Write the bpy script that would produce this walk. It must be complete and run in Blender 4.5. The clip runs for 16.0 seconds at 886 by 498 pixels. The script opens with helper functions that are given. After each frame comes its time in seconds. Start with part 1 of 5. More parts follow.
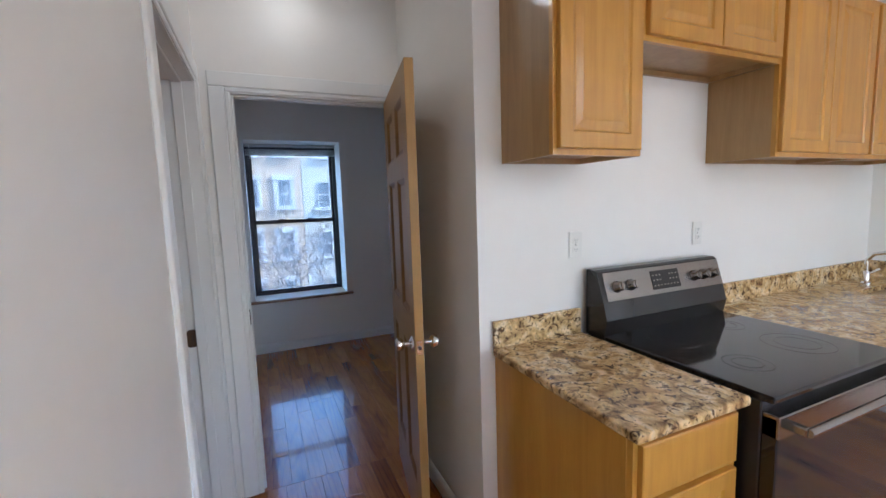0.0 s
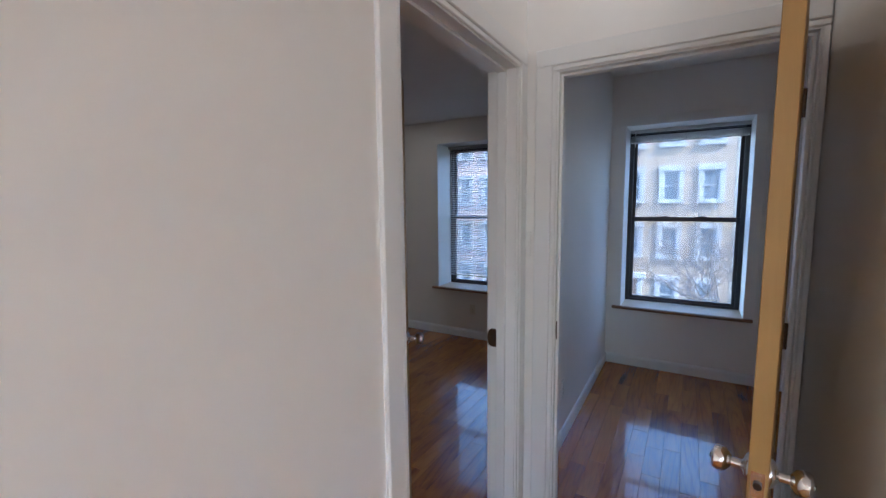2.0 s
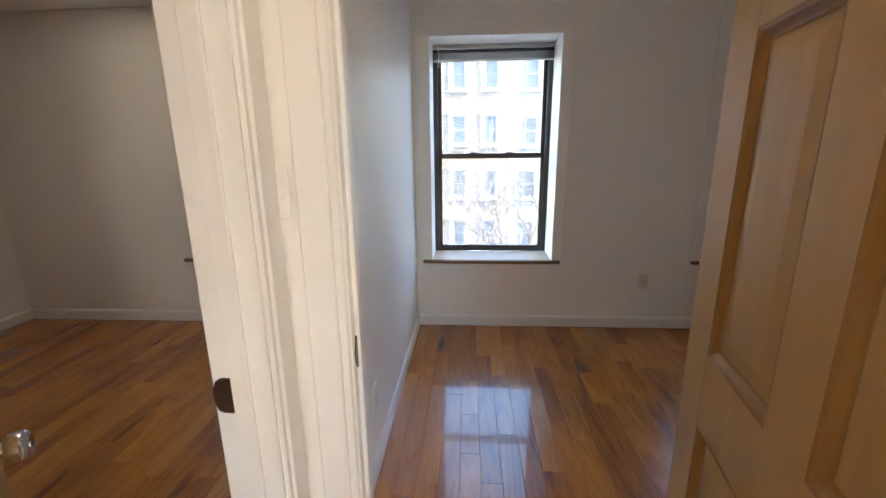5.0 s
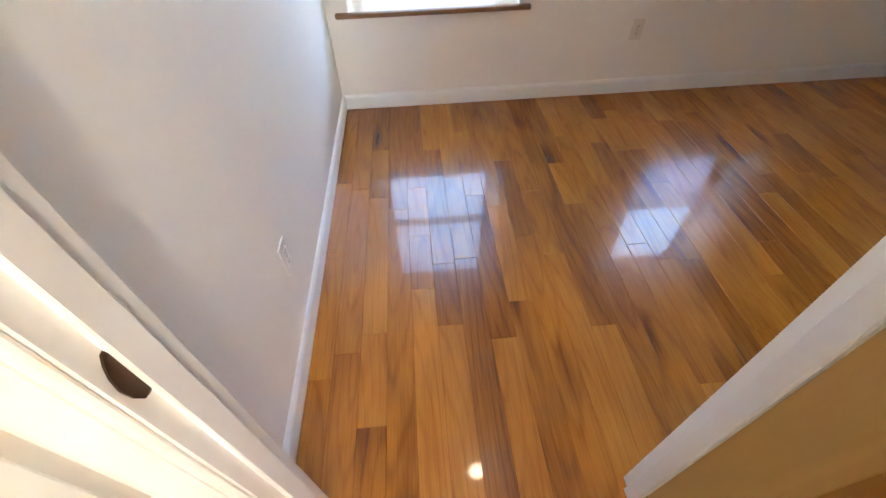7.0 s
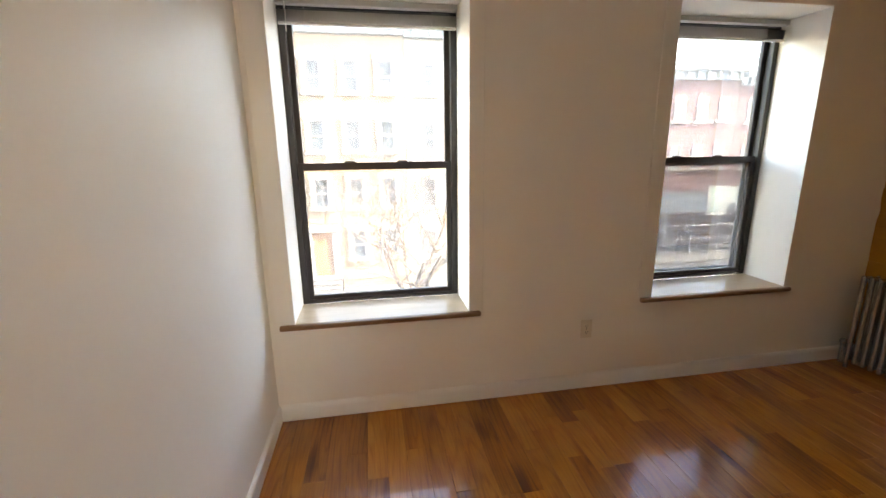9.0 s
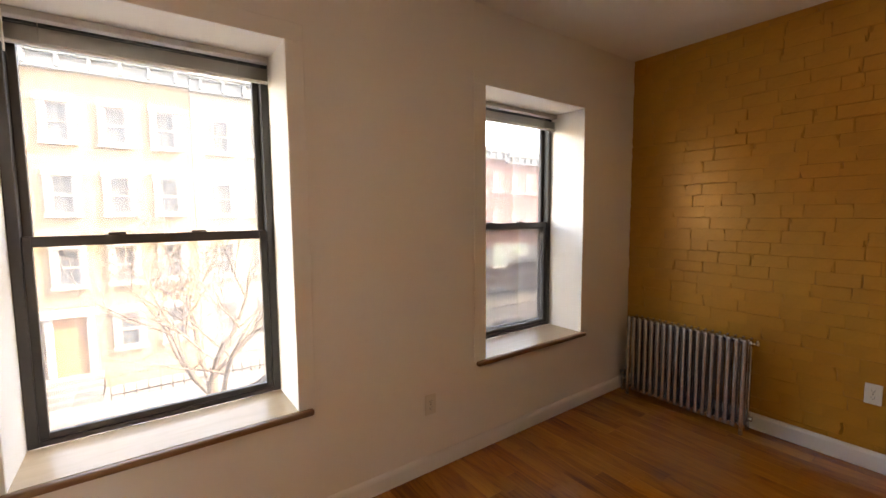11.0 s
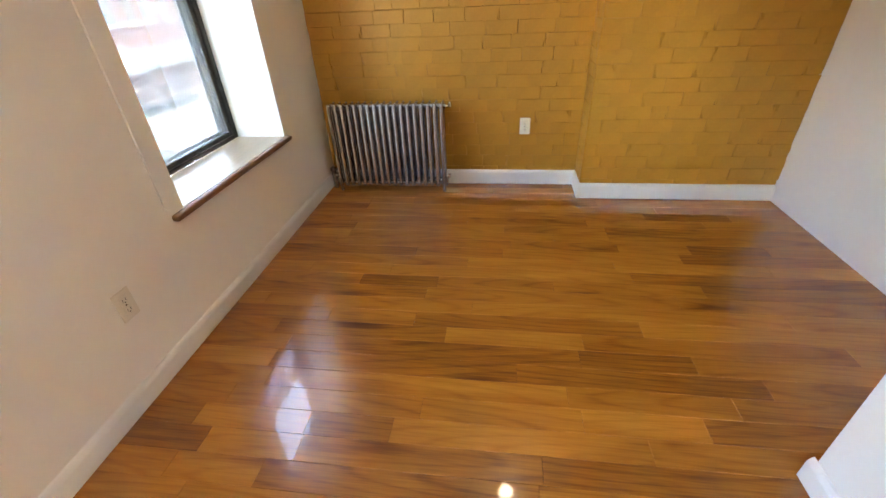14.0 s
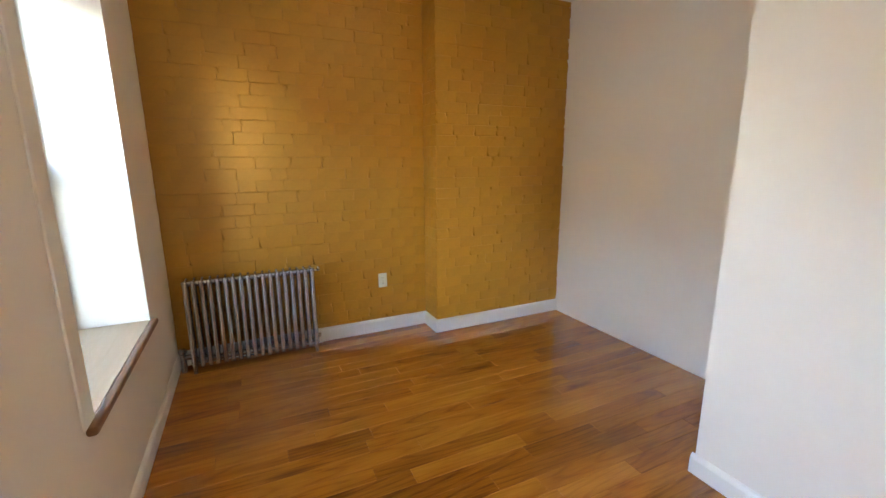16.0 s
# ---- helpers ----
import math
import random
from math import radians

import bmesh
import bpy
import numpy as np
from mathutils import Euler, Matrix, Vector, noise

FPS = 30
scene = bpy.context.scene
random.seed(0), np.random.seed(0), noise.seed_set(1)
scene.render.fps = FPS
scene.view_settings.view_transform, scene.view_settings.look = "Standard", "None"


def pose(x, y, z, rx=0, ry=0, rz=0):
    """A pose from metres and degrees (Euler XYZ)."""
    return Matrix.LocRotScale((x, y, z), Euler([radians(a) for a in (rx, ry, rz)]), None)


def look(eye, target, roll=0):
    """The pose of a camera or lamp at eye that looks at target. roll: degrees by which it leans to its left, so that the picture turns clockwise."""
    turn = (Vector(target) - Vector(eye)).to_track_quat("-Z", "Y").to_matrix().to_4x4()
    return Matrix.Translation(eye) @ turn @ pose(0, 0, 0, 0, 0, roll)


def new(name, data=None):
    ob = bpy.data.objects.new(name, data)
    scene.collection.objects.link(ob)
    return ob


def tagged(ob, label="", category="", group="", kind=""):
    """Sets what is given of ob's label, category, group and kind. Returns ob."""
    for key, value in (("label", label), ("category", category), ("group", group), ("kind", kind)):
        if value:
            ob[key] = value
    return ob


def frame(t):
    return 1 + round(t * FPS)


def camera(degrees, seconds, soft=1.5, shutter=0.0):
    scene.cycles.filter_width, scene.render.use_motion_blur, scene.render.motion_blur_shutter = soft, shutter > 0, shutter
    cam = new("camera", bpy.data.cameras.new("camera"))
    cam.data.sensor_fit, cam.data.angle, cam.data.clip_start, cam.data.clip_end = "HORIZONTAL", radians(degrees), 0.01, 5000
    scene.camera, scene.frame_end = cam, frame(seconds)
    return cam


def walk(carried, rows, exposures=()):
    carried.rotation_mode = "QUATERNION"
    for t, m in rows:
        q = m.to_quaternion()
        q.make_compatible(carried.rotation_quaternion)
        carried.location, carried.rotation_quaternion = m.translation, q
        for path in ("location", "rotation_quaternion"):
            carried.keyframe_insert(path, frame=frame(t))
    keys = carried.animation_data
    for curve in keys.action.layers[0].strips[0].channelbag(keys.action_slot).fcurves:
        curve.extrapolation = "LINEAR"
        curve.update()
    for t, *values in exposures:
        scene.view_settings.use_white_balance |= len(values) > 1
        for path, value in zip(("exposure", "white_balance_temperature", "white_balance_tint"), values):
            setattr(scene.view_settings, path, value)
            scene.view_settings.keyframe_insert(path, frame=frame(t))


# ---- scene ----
cam = camera(93.7, 16.0)
PATH = [
    (0, (0.227, 0.229, 1.493), (1.022, 2.051, 1.272), -1.9),
    (0.5, (0.367, 0.32, 1.517), (0.717, 2.28, 1.331), -1.1),
    (1, (0.466, 0.486, 1.523), (0.357, 2.476, 1.36), -0.5),
    (1.5, (0.52, 0.64, 1.509), (-0.063, 2.545, 1.335), -0.4),
    (2, (0.625, 0.722, 1.512), (-0.384, 2.435, 1.294), -0.6),
    (2.5, (0.668, 0.802, 1.482), (-0.543, 2.371, 1.214), -1.0),
    (3, (0.604, 0.903, 1.456), (-0.52, 2.528, 1.145), -0.7),
    (3.5, (0.506, 1.051, 1.426), (-0.314, 2.843, 1.083), -0.3),
    (4, (0.436, 1.242, 1.422), (-0.069, 3.141, 1.047), -0.4),
    (6.5, (0.404, 2.164, 1.377), (0.465, 3.802, 0.232), -1.7),
    (7, (0.447, 2.316, 1.323), (0.525, 3.67, -0.148), -1.9),
    (7.5, (0.564, 2.459, 1.292), (0.617, 3.762, -0.225), -2.2),
    (8, (0.576, 2.55, 1.404), (0.643, 4.163, 0.223), -2.1),
    (8.5, (0.561, 2.608, 1.41), (0.744, 4.482, 0.736), -1.3),
    (11, (0.529, 2.951, 1.439), (1.694, 4.568, 1.268), -0.5),
    (11.5, (0.543, 2.932, 1.44), (2.029, 4.263, 1.299), -0.4),
    (12, (0.538, 2.939, 1.446), (2.245, 3.971, 1.303), -0.6),
    (12.5, (0.551, 2.936, 1.444), (2.36, 3.738, 1.154), -1.4),
    (13, (0.661, 3.067, 1.353), (2.443, 3.67, 0.673), -2.4),
    (13.5, (0.789, 3.248, 1.274), (2.472, 3.717, 0.301), -3.7),
    (14, (0.801, 3.531, 1.269), (2.473, 3.785, 0.201), -2.9),
    (14.5, (0.763, 3.75, 1.301), (2.507, 3.729, 0.321), -0.9),
    (15, (0.752, 3.962, 1.31), (2.548, 3.639, 0.49), -0.3),
    (15.5, (0.696, 4.112, 1.327), (2.493, 3.506, 0.693), 0.0),
    (16, (0.613, 4.292, 1.346), (2.384, 3.456, 0.941), -0.3),
]
EXPOSURES = [(0.0, 5.1, 5300, 7), (1.0, 5.0, 5000, 7), (2.0, 5.05, 5500, 9), (3.0, 5.3, 5600, 9), (3.5, 5.5, 5600, 9), (4.2, 5.95, 6200, 9), (6.5, 6.4, 8000, 11), (7.0, 7.15, 7500, 9), (7.5, 7.4, 7300, 7), (8.0, 7.05, 7700, 8), (8.5, 6.5, 9200, 11), (11.0, 6.3, 13000, 24), (11.5, 6.65, 13000, 24), (12.0, 7.0, 10200, 17), (12.5, 7.2, 8600, 11), (13.5, 7.55, 8100, 8), (14.2, 7.7, 9000, 9), (14.8, 7.65, 9200, 9), (16.0, 7.4, 8900, 9)]
walk(cam, [(t, look(eye, target, roll)) for t, eye, target, roll in PATH], EXPOSURES)

# ---- world, sun, lamps ----
world = bpy.data.worlds.new("sky")
scene.world = world
world.use_nodes = True
wn, wl = world.node_tree.nodes, world.node_tree.links
sky = wn.new("ShaderNodeTexSky")
sky.sky_type = "NISHITA"
sky.sun_disc = False
SUN_EL, SUN_AZ = 40.0, 112.0
sky.sun_elevation, sky.sun_rotation = radians(SUN_EL), radians(SUN_AZ)
wn["Background"].inputs["Strength"].default_value = 0.15
wl.new(sky.outputs["Color"], wn["Background"].inputs["Color"])

sun = new("sun", bpy.data.lights.new("sun", "SUN"))
sun.data.energy, sun.data.angle, sun.data.color = 2.0, radians(0.5), (1.0, 0.95, 0.86)
sun.matrix_world = look((0, 0, 30), (0 - math.sin(radians(SUN_AZ)) * 30, 0 - math.cos(radians(SUN_AZ)) * 30, 30 - math.tan(radians(SUN_EL)) * 30))


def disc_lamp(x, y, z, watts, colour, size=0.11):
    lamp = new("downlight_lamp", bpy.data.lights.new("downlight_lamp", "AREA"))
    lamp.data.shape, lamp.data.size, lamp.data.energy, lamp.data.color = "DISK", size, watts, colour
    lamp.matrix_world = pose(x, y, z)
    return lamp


WARM, SOFT = (1.0, 0.88, 0.74), (1.0, 0.92, 0.83)
CEIL, CEIL_LEFT = 2.61, 2.42
# Last two, kitchen and hall, are unseen fill lights added to brighten the walls.
DOWNLIGHTS_AND_FILLS = [(0.72, 3.31, CEIL, 0.006), (2.85, 3.38, CEIL, 0.007), (-1.95, 4.13, CEIL_LEFT, 0.030), (-1.10, 2.60, CEIL_LEFT, 0.028), (0.5, -1.2, CEIL, 0.04), (0.42, 2.24, CEIL, 0.019)]
for x, y, z, watts in DOWNLIGHTS_AND_FILLS:
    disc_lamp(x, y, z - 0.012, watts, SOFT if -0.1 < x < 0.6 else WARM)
# Unseen ceiling light, assumed and added to light the kitchen and hall.
DOME_X, DOME_Y = 2.40, -1.30
assumed_dome_lamp = new("assumed_dome_lamp", bpy.data.lights.new("assumed_dome_lamp", "POINT"))
assumed_dome_lamp.data.energy, assumed_dome_lamp.data.color, assumed_dome_lamp.data.shadow_soft_size = 0.8, SOFT, 0.07
assumed_dome_lamp.location = (DOME_X, DOME_Y, CEIL - 0.14)
# Added area lamps in the rear window openings stand in for daylight.
for x, width, watts in ((1.40, 0.88, 0.43), (3.40, 0.78, 0.47)):
    rear_fill = new("rear_window_fill_lamp", bpy.data.lights.new("rear_window_fill_lamp", "AREA"))
    rear_fill.data.shape, rear_fill.data.size, rear_fill.data.size_y, rear_fill.data.energy, rear_fill.data.color = "RECTANGLE", width, 1.40, watts, (1.0, 0.97, 0.92)
    rear_fill.matrix_world = pose(x, -2.66, 1.45, 90, 0, 0)


# ---- materials ----
def material(name, colour, rough=0.5, metal=0.0, vary=0.08, scale=3.0, bump=0.0, bump_scale=60.0, coat=0.0, stretch=(1, 1, 1), per_piece=0.0, spec=0.5):
    """A paint, plaster, metal or stone: two scales of mottling, fine relief, and a shift from piece to piece."""
    m = bpy.data.materials.new(name)
    m.use_nodes = True
    n, l = m.node_tree.nodes, m.node_tree.links
    b = n["Principled BSDF"]
    b.inputs["Roughness"].default_value, b.inputs["Metallic"].default_value = rough, metal
    b.inputs["Coat Weight"].default_value = coat
    b.inputs["Coat Roughness"].default_value = 0.08
    b.inputs["Specular IOR Level"].default_value = spec
    co = n.new("ShaderNodeTexCoord")
    mp = n.new("ShaderNodeMapping")
    mp.inputs["Scale"].default_value = stretch
    l.new(co.outputs["Object"], mp.inputs["Vector"])
    big, fine = n.new("ShaderNodeTexNoise"), n.new("ShaderNodeTexNoise")
    big.inputs["Scale"].default_value, fine.inputs["Scale"].default_value = scale, scale * 14
    big.inputs["Detail"].default_value, fine.inputs["Detail"].default_value = 3, 4
    for t in (big, fine):
        l.new(mp.outputs["Vector"], t.inputs["Vector"])
    mix = n.new("ShaderNodeMath")
    mix.operation = "MULTIPLY_ADD"
    mix.inputs[1].default_value = 0.4
    l.new(fine.outputs["Fac"], mix.inputs[0])
    l.new(big.outputs["Fac"], mix.inputs[2])
    ramp = n.new("ShaderNodeMapRange")
    ramp.inputs["From Min"].default_value, ramp.inputs["From Max"].default_value = 0.4, 1.0
    ramp.inputs["To Min"].default_value, ramp.inputs["To Max"].default_value = 1 - vary, 1 + vary
    l.new(mix.outputs[0], ramp.inputs["Value"])
    tone = ramp.outputs[0]
    if per_piece:
        info = n.new("ShaderNodeObjectInfo")
        pr = n.new("ShaderNodeMapRange")
        pr.inputs["To Min"].default_value, pr.inputs["To Max"].default_value = 1 - per_piece, 1 + per_piece
        l.new(info.outputs["Random"], pr.inputs["Value"])
        mul = n.new("ShaderNodeMath")
        mul.operation = "MULTIPLY"
        l.new(tone, mul.inputs[0])
        l.new(pr.outputs[0], mul.inputs[1])
        tone = mul.outputs[0]
    col = n.new("ShaderNodeVectorMath")
    col.operation = "SCALE"
    col.inputs[0].default_value = colour
    l.new(tone, col.inputs["Scale"])
    l.new(col.outputs[0], b.inputs["Base Color"])
    if bump:
        bn = n.new("ShaderNodeTexNoise")
        bn.inputs["Scale"].default_value, bn.inputs["Detail"].default_value = bump_scale, 4
        l.new(mp.outputs["Vector"], bn.inputs["Vector"])
        bp = n.new("ShaderNodeBump")
        bp.inputs["Strength"].default_value, bp.inputs["Distance"].default_value = bump, 0.003
        l.new(bn.outputs["Fac"], bp.inputs["Height"])
        l.new(bp.outputs["Normal"], b.inputs["Normal"])
    return m


def wood(name, light, dark, rough=0.3, coat=0.0, grain=(1, 14, 14), scale=2.2):
    """Boards with long grain along one axis (the small number in grain), figure and pores."""
    m = bpy.data.materials.new(name)
    m.use_nodes = True
    n, l = m.node_tree.nodes, m.node_tree.links
    b = n["Principled BSDF"]
    b.inputs["Roughness"].default_value = rough
    b.inputs["Coat Weight"].default_value = coat
    b.inputs["Coat Roughness"].default_value = 0.06
    co, mp = n.new("ShaderNodeTexCoord"), n.new("ShaderNodeMapping")
    mp.inputs["Scale"].default_value = grain
    l.new(co.outputs["Object"], mp.inputs["Vector"])
    vec = mp.outputs["Vector"]
    figure = n.new("ShaderNodeTexNoise")
    figure.inputs["Scale"].default_value, figure.inputs["Detail"].default_value, figure.inputs["Distortion"].default_value = scale, 4, 1.2
    pores = n.new("ShaderNodeTexNoise")
    pores.inputs["Scale"].default_value, pores.inputs["Detail"].default_value = scale * 9, 3
    for t in (figure, pores):
        l.new(vec, t.inputs["Vector"])
    add = n.new("ShaderNodeMath")
    add.operation = "MULTIPLY_ADD"
    add.inputs[1].default_value = 0.36
    l.new(pores.outputs["Fac"], add.inputs[0])
    l.new(figure.outputs["Fac"], add.inputs[2])
    ramp = n.new("ShaderNodeValToRGB")
    ramp.color_ramp.elements[0].position, ramp.color_ramp.elements[1].position = 0.42, 0.92
    ramp.color_ramp.elements[0].color, ramp.color_ramp.elements[1].color = (*dark, 1), (*light, 1)
    l.new(add.outputs[0], ramp.inputs["Fac"])
    l.new(ramp.outputs["Color"], b.inputs["Base Color"])
    bp = n.new("ShaderNodeBump")
    bp.inputs["Strength"].default_value, bp.inputs["Distance"].default_value = 0.12, 0.001
    l.new(add.outputs[0], bp.inputs["Height"])
    l.new(bp.outputs["Normal"], b.inputs["Normal"])
    return m


def oak_strip(name, per_island=False):
    """Varnished red-oak strips: cathedral rings, open pores, mineral streaks and knots, tone from board to board."""
    m = bpy.data.materials.new(name)
    m.use_nodes = True
    n, l = m.node_tree.nodes, m.node_tree.links
    b = n["Principled BSDF"]
    b.inputs["Roughness"].default_value, b.inputs["Coat Weight"].default_value, b.inputs["Coat Roughness"].default_value = 0.24, 0.60, 0.045
    co = n.new("ShaderNodeTexCoord")
    info = n.new("ShaderNodeNewGeometry") if per_island else n.new("ShaderNodeObjectInfo")
    seed = info.outputs["Random Per Island" if per_island else "Random"]
    dice = n.new("ShaderNodeTexWhiteNoise")
    dice.noise_dimensions = "1D"
    l.new(seed, dice.inputs["W"])

    def math_node(op, a, c, d=None):
        k = n.new("ShaderNodeMath")
        k.operation = op
        for i, v in enumerate((a, c, d)):
            if v is None:
                continue
            if isinstance(v, (int, float)):
                k.inputs[i].default_value = v
            else:
                l.new(v, k.inputs[i])
        return k.outputs[0]

    def vector_node(op, a, c, d=None):
        k = n.new("ShaderNodeVectorMath")
        k.operation = op
        for i, v in enumerate((a, c, d)):
            if v is None:
                continue
            if isinstance(v, tuple):
                k.inputs[i].default_value = v
            else:
                l.new(v, k.inputs[i])
        return k.outputs[0]

    def noise(vec, scale, detail, distort=0.0):
        k = n.new("ShaderNodeTexNoise")
        k.inputs["Scale"].default_value, k.inputs["Detail"].default_value, k.inputs["Distortion"].default_value = scale, detail, distort
        l.new(vec, k.inputs["Vector"])
        return k.outputs["Fac"]

    def ranged(v, lo, hi, a, c):
        k = n.new("ShaderNodeMapRange")
        k.inputs["From Min"].default_value, k.inputs["From Max"].default_value, k.inputs["To Min"].default_value, k.inputs["To Max"].default_value = lo, hi, a, c
        l.new(v, k.inputs["Value"])
        return k.outputs[0]

    shift = vector_node("SUBTRACT", dice.outputs["Color"], (0.5, 0.5, 0.0))
    # heart of the log: somewhere beside or under the board
    ring_at = vector_node("MULTIPLY_ADD", shift, (0.16, 1.3, 0.05), co.outputs["Object"])
    ring_at = vector_node("MULTIPLY", ring_at, (1.0, 0.10, 1.0))
    wave = n.new("ShaderNodeTexWave")
    wave.wave_type, wave.rings_direction, wave.wave_profile = "RINGS", "SPHERICAL", "SIN"
    wave.inputs["Scale"].default_value, wave.inputs["Distortion"].default_value = 13.0, 6.0
    wave.inputs["Detail"].default_value, wave.inputs["Detail Scale"].default_value = 2.0, 0.7
    l.new(ring_at, wave.inputs["Vector"])
    far_at = vector_node("MULTIPLY_ADD", shift, (37.0, 53.0, 11.0), co.outputs["Object"])
    pores = noise(vector_node("MULTIPLY", far_at, (210.0, 7.0, 1.0)), 1.0, 3)
    cloud = noise(vector_node("MULTIPLY", far_at, (9.0, 1.6, 1.0)), 1.0, 3, 0.8)
    knots = n.new("ShaderNodeTexVoronoi")
    knots.inputs["Scale"].default_value = 1.0
    l.new(vector_node("MULTIPLY", far_at, (5.2, 1.15, 1.0)), knots.inputs["Vector"])
    ring = math_node("POWER", wave.outputs["Fac"], 6.0)
    tone = math_node("MULTIPLY_ADD", ring, -0.13, 0.66)
    tone = math_node("ADD", tone, ranged(pores, 0.30, 0.70, -0.10, 0.10))
    tone = math_node("ADD", tone, ranged(cloud, 0.25, 0.75, -0.20, 0.20))
    tone = math_node("ADD", tone, ranged(dice.outputs["Value"], 0.0, 1.0, -0.22, 0.18))
    tone = math_node("ADD", tone, ranged(knots.outputs["Distance"], 0.02, 0.20, -0.45, 0.0))
    ramp = n.new("ShaderNodeValToRGB")
    e = ramp.color_ramp.elements
    e[0].position, e[0].color = 0.0, (0.085, 0.022, 0.006, 1)
    e[1].position, e[1].color = 1.0, (0.60, 0.228, 0.031, 1)
    for at, colour in ((0.30, (0.22, 0.061, 0.009, 1)), (0.62, (0.43, 0.146, 0.018, 1))):
        e.new(at).color = colour
    l.new(tone, ramp.inputs["Fac"])
    l.new(ramp.outputs["Color"], b.inputs["Base Color"])
    bp = n.new("ShaderNodeBump")
    bp.inputs["Strength"].default_value, bp.inputs["Distance"].default_value = 0.10, 0.0008
    l.new(pores, bp.inputs["Height"])
    l.new(bp.outputs["Normal"], b.inputs["Normal"])
    return m


def granite_material():
    m = bpy.data.materials.new("granite")
    m.use_nodes = True
    n, l = m.node_tree.nodes, m.node_tree.links
    b = n["Principled BSDF"]
    b.inputs["Roughness"].default_value = 0.18
    co = n.new("ShaderNodeTexCoord")
    cloud, spots, veins = n.new("ShaderNodeTexNoise"), n.new("ShaderNodeTexNoise"), n.new("ShaderNodeTexVoronoi")
    cloud.inputs["Scale"].default_value, cloud.inputs["Detail"].default_value, cloud.inputs["Distortion"].default_value = 9, 6, 1.8
    spots.inputs["Scale"].default_value, spots.inputs["Detail"].default_value, spots.inputs["Distortion"].default_value = 30, 9, 1.8
    veins.inputs["Scale"].default_value = 90
    for t in (cloud, spots, veins):
        l.new(co.outputs["Object"], t.inputs["Vector"])
    r1 = n.new("ShaderNodeValToRGB")
    e = r1.color_ramp.elements
    e[0].position, e[0].color = 0.34, (0.27, 0.155, 0.065, 1)
    e[1].position, e[1].color = 0.64, (0.80, 0.63, 0.38, 1)
    mid = e.new(0.5)
    mid.color = (0.66, 0.45, 0.20, 1)
    l.new(cloud.outputs["Fac"], r1.inputs["Fac"])
    r2 = n.new("ShaderNodeValToRGB")
    r2.color_ramp.elements[0].position, r2.color_ramp.elements[1].position = 0.37, 0.47
    l.new(spots.outputs["Fac"], r2.inputs["Fac"])
    mx = n.new("ShaderNodeMix")
    mx.data_type = "RGBA"
    l.new(r2.outputs["Color"], mx.inputs["Factor"])
    mx.inputs["A"].default_value = (0.09, 0.052, 0.028, 1)
    l.new(r1.outputs["Color"], mx.inputs["B"])
    sc = n.new("ShaderNodeMapRange")
    sc.inputs["To Min"].default_value, sc.inputs["To Max"].default_value = 0.75, 1.2
    l.new(veins.outputs["Color"], sc.inputs["Value"])
    v = n.new("ShaderNodeVectorMath")
    v.operation = "SCALE"
    l.new(mx.outputs["Result"], v.inputs[0])
    l.new(sc.outputs[0], v.inputs["Scale"])
    l.new(v.outputs[0], b.inputs["Base Color"])
    return m


def glass_material(name, rough=0.0):
    m = bpy.data.materials.new(name)
    m.use_nodes = True
    n, l = m.node_tree.nodes, m.node_tree.links
    n.remove(n["Principled BSDF"])
    clear, gloss, mix, fr = n.new("ShaderNodeBsdfTransparent"), n.new("ShaderNodeBsdfGlossy"), n.new("ShaderNodeMixShader"), n.new("ShaderNodeLayerWeight")
    soft = n.new("ShaderNodeMath")
    soft.operation = "MULTIPLY_ADD"
    soft.inputs[1].default_value, soft.inputs[2].default_value = 0.30, 0.025
    # Heavy grey tint put in to dim the over-bright view outside.
    clear.inputs["Color"].default_value = (0.43, 0.455, 0.48, 1)
    gloss.inputs["Roughness"].default_value = rough
    fr.inputs["Blend"].default_value = 0.15
    l.new(fr.outputs["Facing"], soft.inputs[0])
    l.new(soft.outputs[0], mix.inputs[0])
    dust, film = n.new("ShaderNodeBsdfTranslucent"), n.new("ShaderNodeMixShader")
    dust.inputs["Color"].default_value = (0.80, 0.83, 0.86, 1)
    film.inputs[0].default_value = 0.035
    l.new(clear.outputs[0], film.inputs[1])
    l.new(dust.outputs[0], film.inputs[2])
    l.new(film.outputs[0], mix.inputs[1])
    l.new(gloss.outputs[0], mix.inputs[2])
    l.new(mix.outputs[0], n["Material Output"].inputs["Surface"])
    return m


def mesh_material(name):
    """Fine woven mesh seen as a veil: part open, part grey thread."""
    m = bpy.data.materials.new(name)
    m.use_nodes = True
    n, l = m.node_tree.nodes, m.node_tree.links
    n.remove(n["Principled BSDF"])
    clear, thread, mix = n.new("ShaderNodeBsdfTransparent"), n.new("ShaderNodeBsdfDiffuse"), n.new("ShaderNodeMixShader")
    thread.inputs["Color"].default_value = (0.11, 0.125, 0.15, 1)
    mix.inputs[0].default_value = 0.40
    l.new(clear.outputs[0], mix.inputs[1])
    l.new(thread.outputs[0], mix.inputs[2])
    l.new(mix.outputs[0], n["Material Output"].inputs["Surface"])
    return m


def glow_material(name, colour, strength):
    m = bpy.data.materials.new(name)
    m.use_nodes = True
    b = m.node_tree.nodes["Principled BSDF"]
    b.inputs["Emission Color"].default_value = (*colour, 1)
    b.inputs["Emission Strength"].default_value = strength
    return m


